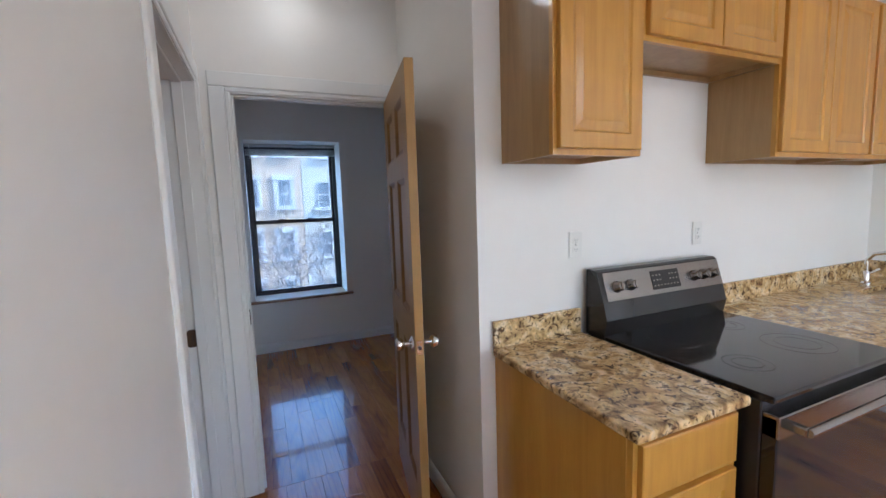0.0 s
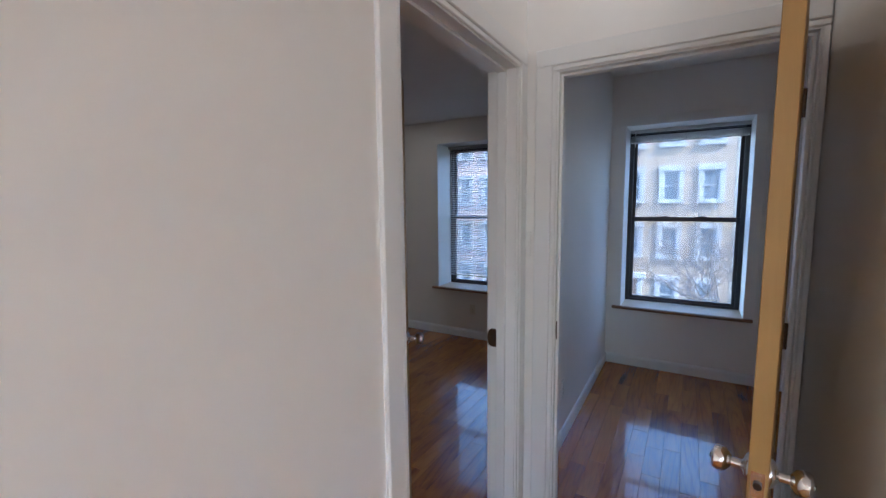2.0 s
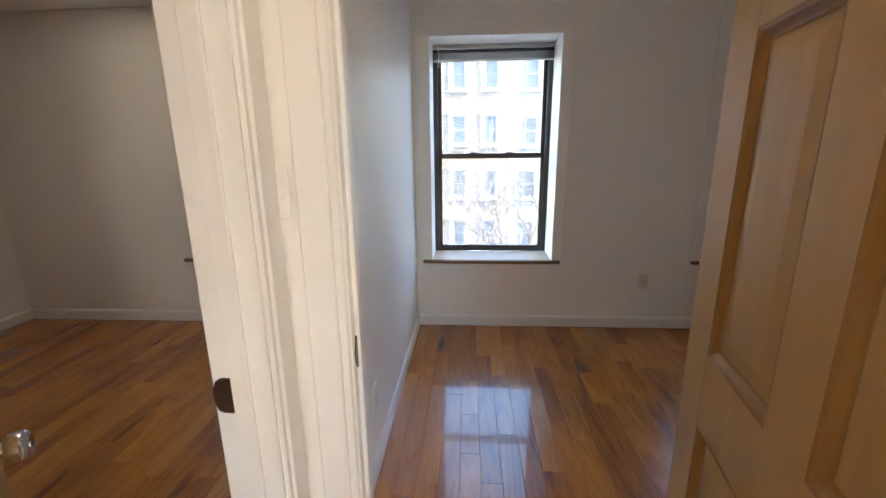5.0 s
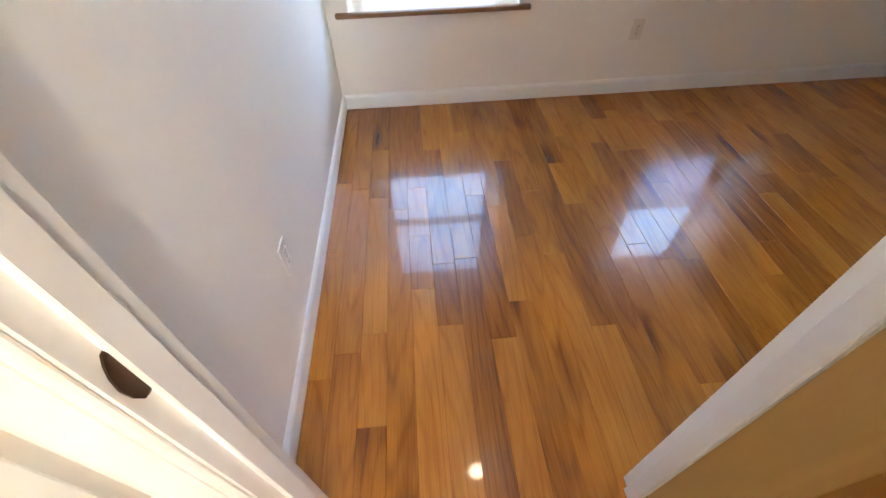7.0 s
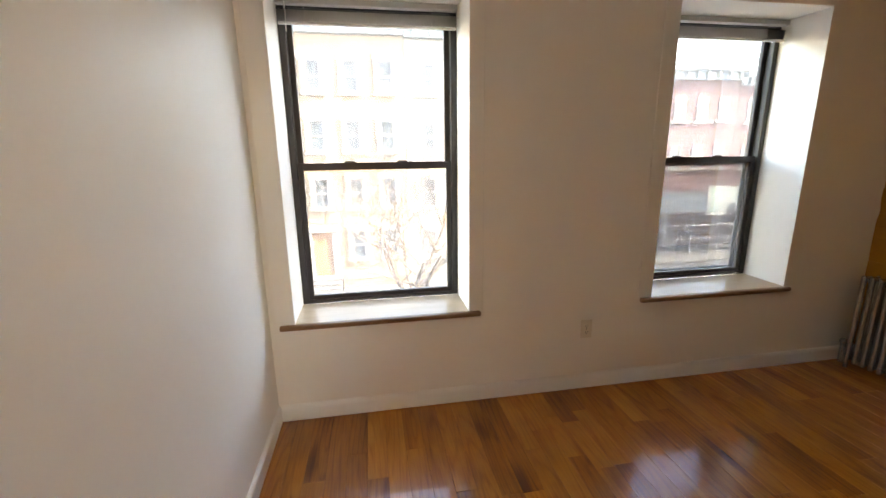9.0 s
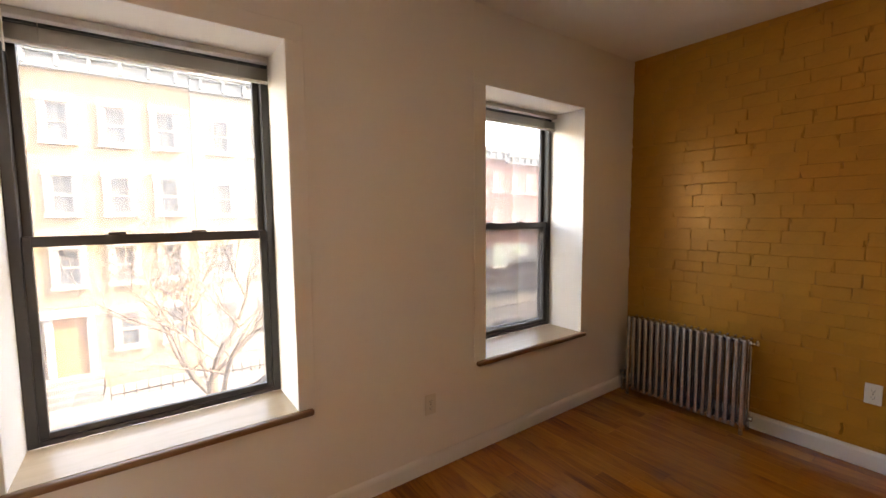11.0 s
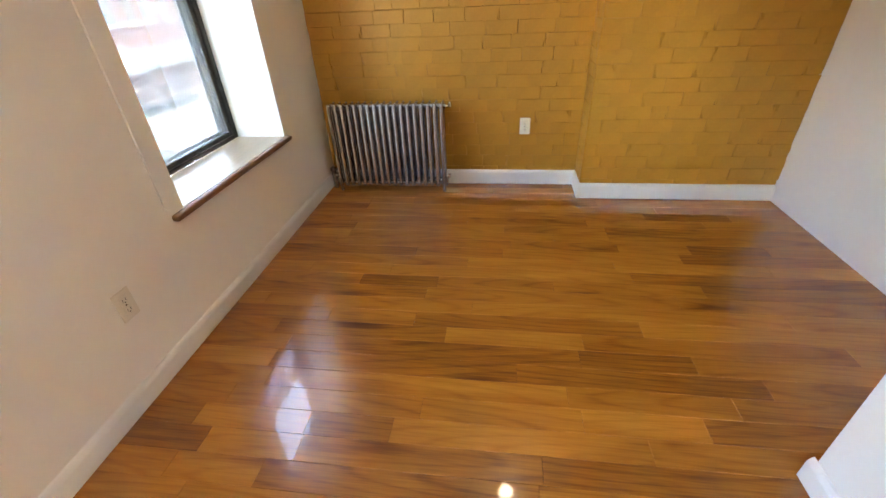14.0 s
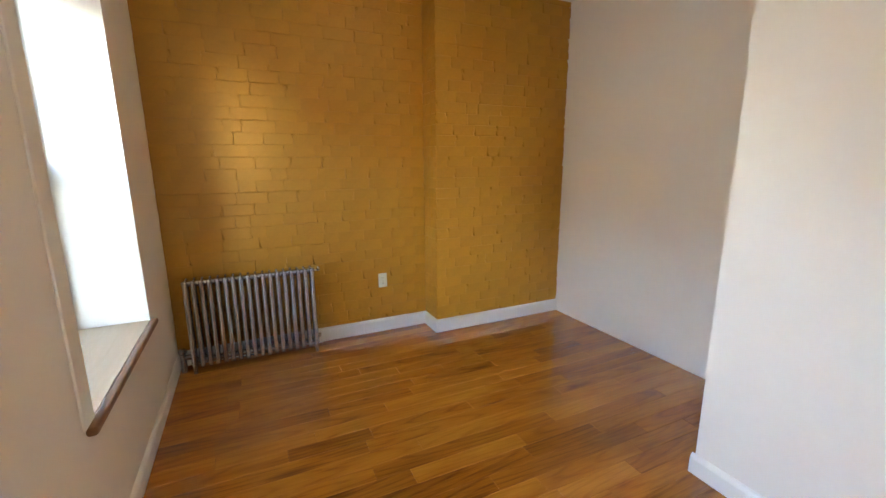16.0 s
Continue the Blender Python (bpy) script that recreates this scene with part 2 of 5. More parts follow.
PLASTER = material("wall_paint", (0.86, 0.83, 0.78), 0.44, vary=0.02, scale=1.2, bump=0.08, bump_scale=45, spec=0.4)
CEILING_PAINT = material("ceiling_paint", (0.87, 0.85, 0.82), 0.7, vary=0.02, scale=1.5, bump=0.08, bump_scale=30)
TRIM = material("trim_paint", (0.82, 0.81, 0.78), 0.34, vary=0.012, scale=4, bump=0.015, bump_scale=18)
OCHRE = material("ochre_brick_paint", (0.52, 0.236, 0.026), 0.55, vary=0.10, scale=4, bump=0.7, bump_scale=30, per_piece=0.02)
OCHRE_JOINT = material("ochre_joint_paint", (0.46, 0.208, 0.022), 0.5, vary=0.12, scale=6, bump=0.6, bump_scale=50)
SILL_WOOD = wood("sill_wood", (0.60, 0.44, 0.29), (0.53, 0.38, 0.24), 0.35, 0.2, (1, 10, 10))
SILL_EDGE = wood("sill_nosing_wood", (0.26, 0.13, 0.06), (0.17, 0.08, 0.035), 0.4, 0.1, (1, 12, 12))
OAK_FLOOR = oak_strip("oak_floor")
OAK_FLOOR_FAR = oak_strip("oak_floor_far", True)
SUBFLOOR = material("subfloor", (0.05, 0.02, 0.01), 0.8)
# Panel mouldings are a darker brown than the door wood.
DOOR_MOULD = wood("door_moulding_dark", (0.27, 0.132, 0.026), (0.22, 0.103, 0.019), 0.50, 0.0, (14, 14, 1), scale=1.6)
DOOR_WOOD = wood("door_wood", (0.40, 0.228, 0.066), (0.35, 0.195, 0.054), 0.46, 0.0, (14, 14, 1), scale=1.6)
CABINET_WOOD = wood("cabinet_wood", (0.57, 0.295, 0.045), (0.45, 0.21, 0.028), 0.28, 0.35, (12, 12, 1), scale=1.4)
CABINET_SIDE = wood("cabinet_veneer", (0.42, 0.26, 0.10), (0.32, 0.185, 0.065), 0.35, 0.2, (12, 12, 1), scale=1.4)
GRANITE = granite_material()
STEEL = material("stainless_steel", (0.27, 0.25, 0.235), 0.26, 1.0, vary=0.05, scale=2, stretch=(1, 30, 30))
CHROME = material("chrome", (0.75, 0.74, 0.72), 0.12, 1.0, vary=0.02)
BLACK_GLASS = material("black_glass", (0.012, 0.011, 0.011), 0.06, vary=0.02)
BLACK_ENAMEL = material("black_enamel", (0.02, 0.018, 0.018), 0.25, vary=0.05)
DARK_RING = material("burner_print", (0.05, 0.05, 0.05), 0.25)
RAD_PAINT = material("aluminium_paint", (0.44, 0.44, 0.45), 0.26, 0.85, vary=0.06, scale=8, bump=0.03, bump_scale=80)
DARK_FRAME = material("dark_window_aluminium", (0.045, 0.042, 0.042), 0.4, 0.3, vary=0.08, scale=6)
BLIND = material("blind_slat", (0.62, 0.60, 0.57), 0.45, vary=0.03)
BLIND_DARK = material("blind_headrail", (0.50, 0.48, 0.46), 0.4, vary=0.03)
PLASTIC = material("white_plastic", (0.80, 0.78, 0.73), 0.3, vary=0.02)
ALMOND = material("almond_plastic", (0.74, 0.69, 0.60), 0.3, vary=0.02)
SLOT = material("outlet_slot", (0.03, 0.03, 0.03), 0.5)
BRONZE = material("bronze_plate", (0.09, 0.055, 0.035), 0.4, 0.8, vary=0.2, scale=20)
GLASS = glass_material("window_glass")
SCREEN_FRAME = material("screen_aluminium", (0.32, 0.33, 0.34), 0.4, 0.5, vary=0.05)
SCREEN_MESH = mesh_material("screen_mesh")
LAMP_GLOW = glow_material("downlight_glow", (1.0, 0.86, 0.68), 0.2)
TAN_FACADE = material("tan_facade", (0.20, 0.142, 0.088), 0.8, vary=0.10, scale=0.6, bump=0.2, bump_scale=8)
PINK_FACADE = material("pink_brick_facade", (0.31, 0.21, 0.17), 0.85, vary=0.12, scale=0.6, bump=0.2, bump_scale=8)
WHITE_FACADE = material("cream_facade", (0.21, 0.195, 0.165), 0.8, vary=0.08, scale=0.6)
RED_FACADE = material("red_brick_facade", (0.075, 0.028, 0.026), 0.85, vary=0.15, scale=0.8, bump=0.2, bump_scale=8)
FACADE_TRIM = material("facade_trim", (0.22, 0.216, 0.21), 0.7, vary=0.05)
CORNICE = material("cornice_paint", (0.22, 0.25, 0.27), 0.6, vary=0.1)
FAR_GLASS = material("far_window_glass", (0.05, 0.06, 0.068), 0.28, vary=0.3, scale=0.5, spec=0.22)
ASPHALT = material("asphalt", (0.055, 0.055, 0.058), 0.85, vary=0.2, scale=0.5, bump=0.4, bump_scale=40)
CONCRETE = material("pavement_concrete", (0.095, 0.093, 0.09), 0.85, vary=0.1, scale=0.7)
BARK = material("bark", (0.085, 0.058, 0.038), 0.85, vary=0.3, scale=5, bump=0.5, bump_scale=20)


# ---- mesh helpers ----
def box(bm, x0, x1, y0, y1, z0, z1, bevel=0.0, seg=1):
    m = Matrix.LocRotScale(((x0 + x1) / 2, (y0 + y1) / 2, (z0 + z1) / 2), None, (abs(x1 - x0), abs(y1 - y0), abs(z1 - z0)))
    g = bmesh.ops.create_cube(bm, size=1, matrix=m)
    if bevel:
        edges = list({e for v in g["verts"] for e in v.link_edges})
        bmesh.ops.bevel(bm, geom=edges, offset=bevel, segments=seg, affect="EDGES", profile=0.5)
    return g["verts"]


def tube(bm, a, b, r0, r1=None, sides=14, caps=True):
    a, b = Vector(a), Vector(b)
    d = b - a
    m = Matrix.Translation((a + b) / 2) @ d.to_track_quat("Z", "Y").to_matrix().to_4x4()
    return bmesh.ops.create_cone(bm, cap_ends=caps, segments=sides, radius1=r0, radius2=r0 if r1 is None else r1, depth=d.length, matrix=m)["verts"]


def lathe(bm, profile, axis_matrix, sides=20):
    """Turns a profile of (radius, height) pairs about z, then places it."""
    rings = []
    for r, h in profile:
        rings.append([bm.verts.new(axis_matrix @ Vector((r * math.cos(2 * math.pi * i / sides), r * math.sin(2 * math.pi * i / sides), h))) for i in range(sides)])
    for a, b in zip(rings, rings[1:]):
        for i in range(sides):
            bm.faces.new((a[i], a[(i + 1) % sides], b[(i + 1) % sides], b[i]))
    bm.faces.new(list(reversed(rings[0])))
    bm.faces.new(rings[-1])


def finish(name, bm, mat, smooth=False):
    bmesh.ops.recalc_face_normals(bm, faces=bm.faces)
    me = bpy.data.meshes.new(name)
    bm.to_mesh(me)
    bm.free()
    me.materials.append(mat)
    if smooth:
        me.shade_smooth()
        me.set_sharp_from_angle(angle=radians(40))
    return me


def part(name, bm, mat, parent, label="", smooth=False):
    ob = new(name, finish(name, bm, mat, smooth))
    ob.parent = parent
    if label:
        ob["label"] = label
    return ob


def boxes_part(name, boxes, mat, parent, label="", bevel=0.0, seg=1):
    bm = bmesh.new()
    for b in boxes:
        box(bm, *b, bevel=bevel, seg=seg)
    return part(name, bm, mat, parent, label)


def thing(name, label, category, group="", kind="", at=None):
    ob = new(name)
    ob.empty_display_size = 0.1
    if at is not None:
        ob.matrix_world = at
    return tagged(ob, label, category, group, kind)


def structure(name, boxes, mat, label, category, bevel=0.0):
    bm = bmesh.new()
    for b in boxes:
        box(bm, *b, bevel=bevel)
    return tagged(new(name, finish(name, bm, mat)), label, category, kind="structure")


# ---- walls, floors, ceilings ----
FRONT, OUT = 4.80, 5.22          # street wall, inner and outer face
BRICK_X, PIER_X, PIER_Y = 3.73, 3.498, 2.985
END_Y, STOVE_Y = 1.772, 1.633    # end wall of the bedroom, kitchen side of the same wall
DOOR_Y0, DOOR_Y1 = 2.505, 2.615   # bedroom door wall, hall side and room side
HALL_R, NEAR_X = 0.985, 1.588    # hall's right wall, outer corner of the chase in the bedroom
RD_X0, RD_X1, RD_TOP, RD_FACE = 0.142, 0.957, 2.045, 2.597   # bedroom doorway, room side of its frame
LD_Y0, LD_Y1, LD_TOP = 1.582, 2.383, 2.055   # left room doorway
WIN_Z0, WIN_Z1 = 0.555, 2.17
WINDOWS = [(-1.84, -0.91), (0.125, 1.05), (2.17, 3.11)]
WEST, SOUTH, EAST_K = -3.4, -2.6, 3.97


def wall_with_openings(x0, x1, y0, y1, z0, z1, openings):
    """Boxes of a wall along x; openings are (x0, x1, z0, z1)."""
    out, at = [], x0
    for a, b, lo, hi in sorted(openings):
        out.append((at, a, y0, y1, z0, z1))
        if lo > z0:
            out.append((a, b, y0, y1, z0, lo))
        out.append((a, b, y0, y1, hi, z1))
        at = b
    out.append((at, x1, y0, y1, z0, z1))
    return out


structure("wall_front", wall_with_openings(WEST - 0.12, BRICK_X + 0.3, FRONT, OUT, -0.3, 2.9, [(a, b, WIN_Z0 - 0.025, WIN_Z1) for a, b in WINDOWS]), PLASTER,
          "cream painted plaster street wall with deep window openings", "wall")
structure("wall_partition", [(-0.12, 0, SOUTH, LD_Y0 - 0.02, -0.02, 2.7), (-0.12, 0, LD_Y1 + 0.02, FRONT, -0.02, 2.7), (-0.12, 0, LD_Y0 - 0.02, LD_Y1 + 0.02, LD_TOP + 0.02, 2.7)],
          PLASTER, "off-white painted plaster partition between hall and rooms", "wall")
structure("wall_door", [(0, RD_X0 - 0.02, DOOR_Y0, RD_FACE, -0.02, 2.7), 
                        (RD_X0 - 0.02, HALL_R, DOOR_Y0, RD_FACE, RD_TOP + 0.02, 2.7)], PLASTER, "white painted wall over the bedroom doorway", "wall")
structure("wall_chase", [(HALL_R, NEAR_X, STOVE_Y, DOOR_Y1, -0.02, 2.7)], PLASTER, "white painted chase wall beside the doorway", "wall")
structure("wall_end", [(NEAR_X, BRICK_X + 0.3, STOVE_Y, END_Y, -0.02, 2.7)], PLASTER, "off-white painted wall between bedroom and kitchen", "wall")
structure("wall_kitchen_east", [(EAST_K, EAST_K + 0.12, SOUTH, STOVE_Y, -0.02, 2.7)], PLASTER, "white painted kitchen wall beside the sink", "wall")
structure("wall_south", wall_with_openings(-0.12, EAST_K + 0.12, SOUTH - 0.3, SOUTH, -0.02, 2.7, [(0.9, 1.9, 0.7, 2.2), (2.95, 3.85, 0.7, 2.2)]), PLASTER,
          "white painted rear wall with two windows", "wall")
structure("wall_west", [(WEST - 0.12, WEST, 0.3, FRONT, -0.02, 2.7)], PLASTER, "off-white painted wall of the second bedroom", "wall")
structure("wall_west_rear", [(WEST - 0.12, -0.12, 0.18, 0.3, -0.02, 2.7)], PLASTER, "off-white painted rear wall of the second bedroom", "wall")
structure("ceiling", [(-0.06, BRICK_X + 0.3, SOUTH, FRONT + 0.02, CEIL, CEIL + 0.12)], CEILING_PAINT, "matt white painted plaster ceiling", "ceiling")
structure("ceiling_left", [(WEST, -0.12, 0.3, FRONT, CEIL_LEFT, CEIL_LEFT + 0.12)], CEILING_PAINT, "matt white ceiling of the second bedroom", "ceiling")


# ---- baseboards ----
def baseboard(a, b, inward, label="white painted wooden baseboard", h=0.095):
    """A skirting along the wall from a to b; inward is the side of the room."""
    a, b, n = Vector((*a, 0)), Vector((*b, 0)), Vector((*inward, 0))
    prof = [(0, 0.003), (0.014, 0.003), (0.014, h - 0.022), (0.011, h - 0.012), (0.006, h - 0.004), (0, h)]
    bm = bmesh.new()
    ends = [[bm.verts.new(p + n * d + Vector((0, 0, z))) for d, z in prof] for p in (a, b)]
    k = len(prof)
    for i in range(k):
        bm.faces.new((ends[0][i], ends[0][(i + 1) % k], ends[1][(i + 1) % k], ends[1][i]))
    bm.faces.new(ends[0])
    bm.faces.new(ends[1])
    return tagged(new("baseboard", finish("baseboard", bm, TRIM)), label, "baseboard", kind="structure")


baseboard((0, DOOR_Y1 + 0.02), (0, FRONT), (1, 0))
baseboard((0.014, FRONT), (BRICK_X, FRONT), (0, -1))
baseboard((BRICK_X, FRONT - 0.014), (BRICK_X, PIER_Y), (-1, 0), h=0.11)
baseboard((BRICK_X - 0.014, PIER_Y), (PIER_X - 0.014, PIER_Y), (0, 1), h=0.11)
baseboard((PIER_X, PIER_Y), (PIER_X, END_Y), (-1, 0), h=0.11)
baseboard((1.04, DOOR_Y1), (NEAR_X + 0.014, DOOR_Y1), (0, 1))
baseboard((HALL_R, DOOR_Y0), (HALL_R, STOVE_Y), (-1, 0))
baseboard((-0.12, FRONT), (WEST, FRONT), (0, -1))
baseboard((-0.12, FRONT - 0.014), (-0.12, LD_Y1 + 0.11), (-1, 0))
baseboard((WEST, FRONT - 0.014), (WEST, 0.3), (1, 0))
baseboard((0, SOUTH), (0, LD_Y0 - 0.11), (1, 0))


# ---- doorways: jambs, stops and casings ----
def casing_boxes(u0, u1, top, w=0.096):
    """Stepped casing round an opening u0..u1, in (u, depth, z): flat board and raised back band."""
    out = []
    for a, b, d in ((0.005, 0.026, 0.011), (0.026, w, 0.0155)):
        out.append((u0 - b, u0 - a, d, 0.002 + 0.1 * (d - 0.013), top + a))
        out.append((u1 + a, u1 + b, d, 0.002 + 0.1 * (d - 0.013), top + a))
        out.append((u0 - b, u1 + b, d, top + a, top + b))
    return out


def doorway(name, label, along_x, u0, u1, v0, v1, top, faces):
    """A framed opening in a wall. u runs along the wall, v through it; faces: which sides carry casings, and their left and right limits."""
    root = thing(name, label, "door frame", kind="structure")

    def put(n, rows, mat, lab="", bevel=0.0):
        boxes = [(a, b, c, d, e, f) if along_x else (c, d, a, b, e, f) for a, b, c, d, e, f in rows]
        return boxes_part(n, boxes, mat, root, lab, bevel)

    for lo, hi in ((u0 - 0.02, u0), (u1, u1 + 0.02)):
        put("jamb", [(lo, hi, v0 - 0.002, v1 + 0.002, 0.0, top + 0.02)], TRIM)
    put("head_jamb", [(u0, u1, v0 - 0.002, v1 + 0.002, top, top + 0.02)], TRIM)
    mid = (v0 + v1) / 2
    put("door_stop", [(u0, u0 + 0.011, mid - 0.02, mid + 0.02, 0.0, top), (u1 - 0.011, u1, mid - 0.02, mid + 0.02, 0.0, top), (u0 + 0.011, u1 - 0.011, mid - 0.02, mid + 0.02, top - 0.011, top)], TRIM, bevel=0.002)
    for v, sign, lim0, lim1 in faces:
        rows = []
        for a, b, d, z0, z1 in casing_boxes(u0, u1, top):
            a, b = max(a, lim0), min(b, lim1)
            if b > a:
                lo, hi = sorted((v, v + sign * d))
                rows.append((a, b, lo, hi, z0, z1))
        put("casing", rows, TRIM, bevel=0.004)
    return root


rd_frame = doorway("door_frame_1", "white painted doorway frame with stepped casing", True, RD_X0, RD_X1, DOOR_Y0, RD_FACE, RD_TOP,
                   [(DOOR_Y0, -1, 0.003, HALL_R - 0.003), (RD_FACE, 1, 0.003, RD_X1 + 0.004)])
ld_frame = doorway("door_frame_2", "white painted side doorway frame with stepped casing", False, LD_Y0, LD_Y1, -0.12, 0.0, LD_TOP,
                   [(0.0, 1, -9, DOOR_Y0 - 0.024), (-0.12, -1, -9, 9)])


def strike_plate(parent, at):
    bm = bmesh.new()
    outline = [(0.020, 0.036), (0.014, 0.041), (-0.008, 0.041), (-0.017, 0.034), (-0.023, 0.020), (-0.026, 0.0), (-0.023, -0.020), (-0.017, -0.034), (-0.008, -0.041), (0.014, -0.041), (0.020, -0.036)]
    rings = [[bm.verts.new((x + (0.0025 if y < -0.016 else 0.0), y, z)) for y, z in outline] for x in (-0.001, 0.0018)]
    k = len(outline)
    for i in range(k):
        bm.faces.new((rings[0][i], rings[0][(i + 1) % k], rings[1][(i + 1) % k], rings[1][i]))
    bm.faces.new(rings[0])
    bm.faces.new(rings[1])
    plate = part("strike_plate", bm, BRONZE, parent, "dark bronze strike plate")
    plate.matrix_world = at
    bm = bmesh.new()
    box(bm, -0.002, 0.0025, -0.006, 0.006, -0.013, 0.013)
    hole = part("latch_hole", bm, SLOT, plate)
    bm = bmesh.new()
    for z in (-0.025, 0.025):
        tube(bm, (0.0012, 0, z), (0.0024, 0, z), 0.0035, sides=8)
    part("screw", bm, STEEL, plate)


strike_plate(rd_frame, pose(RD_X0 + 0.0008, DOOR_Y0 + 0.030, 0.945))
strike_plate(ld_frame, pose(-0.099, LD_Y1 - 0.0008, 0.915, 0, 0, -90))


# ---- doors ----
def panel_door(name, label, width, hinge_at, turn, knob_z=0.915, flip=1):
    """Six-panel wooden door: hinge at the origin, leaf along +x, thickness along y by flip."""
    T, H0, H1 = 0.036, 0.008, 2.038
    root = thing(name, label, "door", at=hinge_at @ pose(0, 0, 0, 0, 0, turn), kind="structure")
    y0, y1 = (0, T * flip) if flip > 0 else (T * flip, 0)
    st, mull = 0.108, 0.10
    xm0, xm1 = width / 2 - mull / 2, width / 2 + mull / 2
    rails = [(H0, 0.255), (0.87, 1.02), (1.60, 1.70), (1.925, H1)]
    for a, b in ((0, st), (width - st, width)):
        boxes_part("stile", [(a, b, y0, y1, H0, H1)], DOOR_WOOD, root, bevel=0.0015)
    for a, b in rails:
        boxes_part("rail", [(st, width - st, y0 + 0.0003, y1 - 0.0003, a, b)], DOOR_WOOD, root)
    for (a, b), (c, d) in zip(rails, rails[1:]):
        boxes_part("mullion", [(xm0, xm1, y0 + 0.0006, y1 - 0.0006, b, c)], DOOR_WOOD, root)
        for x0, x1 in ((st, xm0), (xm1, width - st)):
            ym = (y0 + y1) / 2
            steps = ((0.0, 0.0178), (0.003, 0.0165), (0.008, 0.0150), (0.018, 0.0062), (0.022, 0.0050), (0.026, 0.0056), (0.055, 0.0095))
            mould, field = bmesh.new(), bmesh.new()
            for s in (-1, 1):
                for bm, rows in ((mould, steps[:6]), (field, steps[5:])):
                    rings = [[bm.verts.new((x, ym + s * d, z)) for x, z in ((x0 + i, b + i), (x1 - i, b + i), (x1 - i, c - i), (x0 + i, c - i))] for i, d in rows]
                    for r, q in zip(rings, rings[1:]):
                        for i in range(4):
                            bm.faces.new((r[i], r[(i + 1) % 4], q[(i + 1) % 4], q[i]))
                    if bm is field:
                        bm.faces.new(rings[-1])
            panel = part("panel", field, DOOR_WOOD, root)
            part("moulding", mould, DOOR_MOULD, panel, "darker brown panel moulding")
    for s in (-1, 1):
        y = y1 if s > 0 else y0
        m = Matrix.Translation((width - 0.065, y, knob_z)) @ pose(0, 0, 0, -90 * s)
        bm = bmesh.new()
        lathe(bm, [(0.031, 0.0), (0.031, 0.003), (0.027, 0.008), (0.016, 0.012), (0.011, 0.016), (0.011, 0.034), (0.017, 0.038), (0.025, 0.044), (0.0275, 0.054), (0.0265, 0.066), (0.021, 0.071), (0.010, 0.073)], m)
        knob = part("knob", bm, CHROME, root, "satin chrome door knob", smooth=True)
        bm = bmesh.new()
        lathe(bm, [(0.006, 0.0725), (0.006, 0.0755), (0.004, 0.0765)], m, 10)
        part("knob_button", bm, STEEL, knob)
    latch = boxes_part("latch_plate", [(width, width + 0.0015, y0 + 0.006, y1 - 0.006, knob_z - 0.028, knob_z + 0.028)], CHROME, root, "chrome latch plate")
    bm = bmesh.new()
    tube(bm, (width, (y0 + y1) / 2, knob_z), (width + 0.008, (y0 + y1) / 2, knob_z), 0.008, sides=12)
    part("latch_bolt", bm, BRONZE, latch)
    for z in (0.22, 1.05, 1.82):
        bm = bmesh.new()
        yy = y0 - 0.004 if flip > 0 else y1 + 0.004
        tube(bm, (-0.002, yy, z - 0.045), (-0.002, yy, z + 0.045), 0.006, sides=10)
        box(bm, -0.0018, -0.0002, y0 + 0.003, y1 - 0.003, z - 0.044, z + 0.044)
        part("hinge", bm, BRONZE, root, "dark bronze butt hinge")
    return root


panel_door("door_1", "honey oak six-panel door standing open in the hall", 0.752, pose(0.926, DOOR_Y0 - 0.010, 0), 260.0, flip=-1)
panel_door("door_2", "honey oak six-panel door half open into the second bedroom", 0.735, pose(-0.124, LD_Y0 + 0.006, 0), 120, flip=-1)


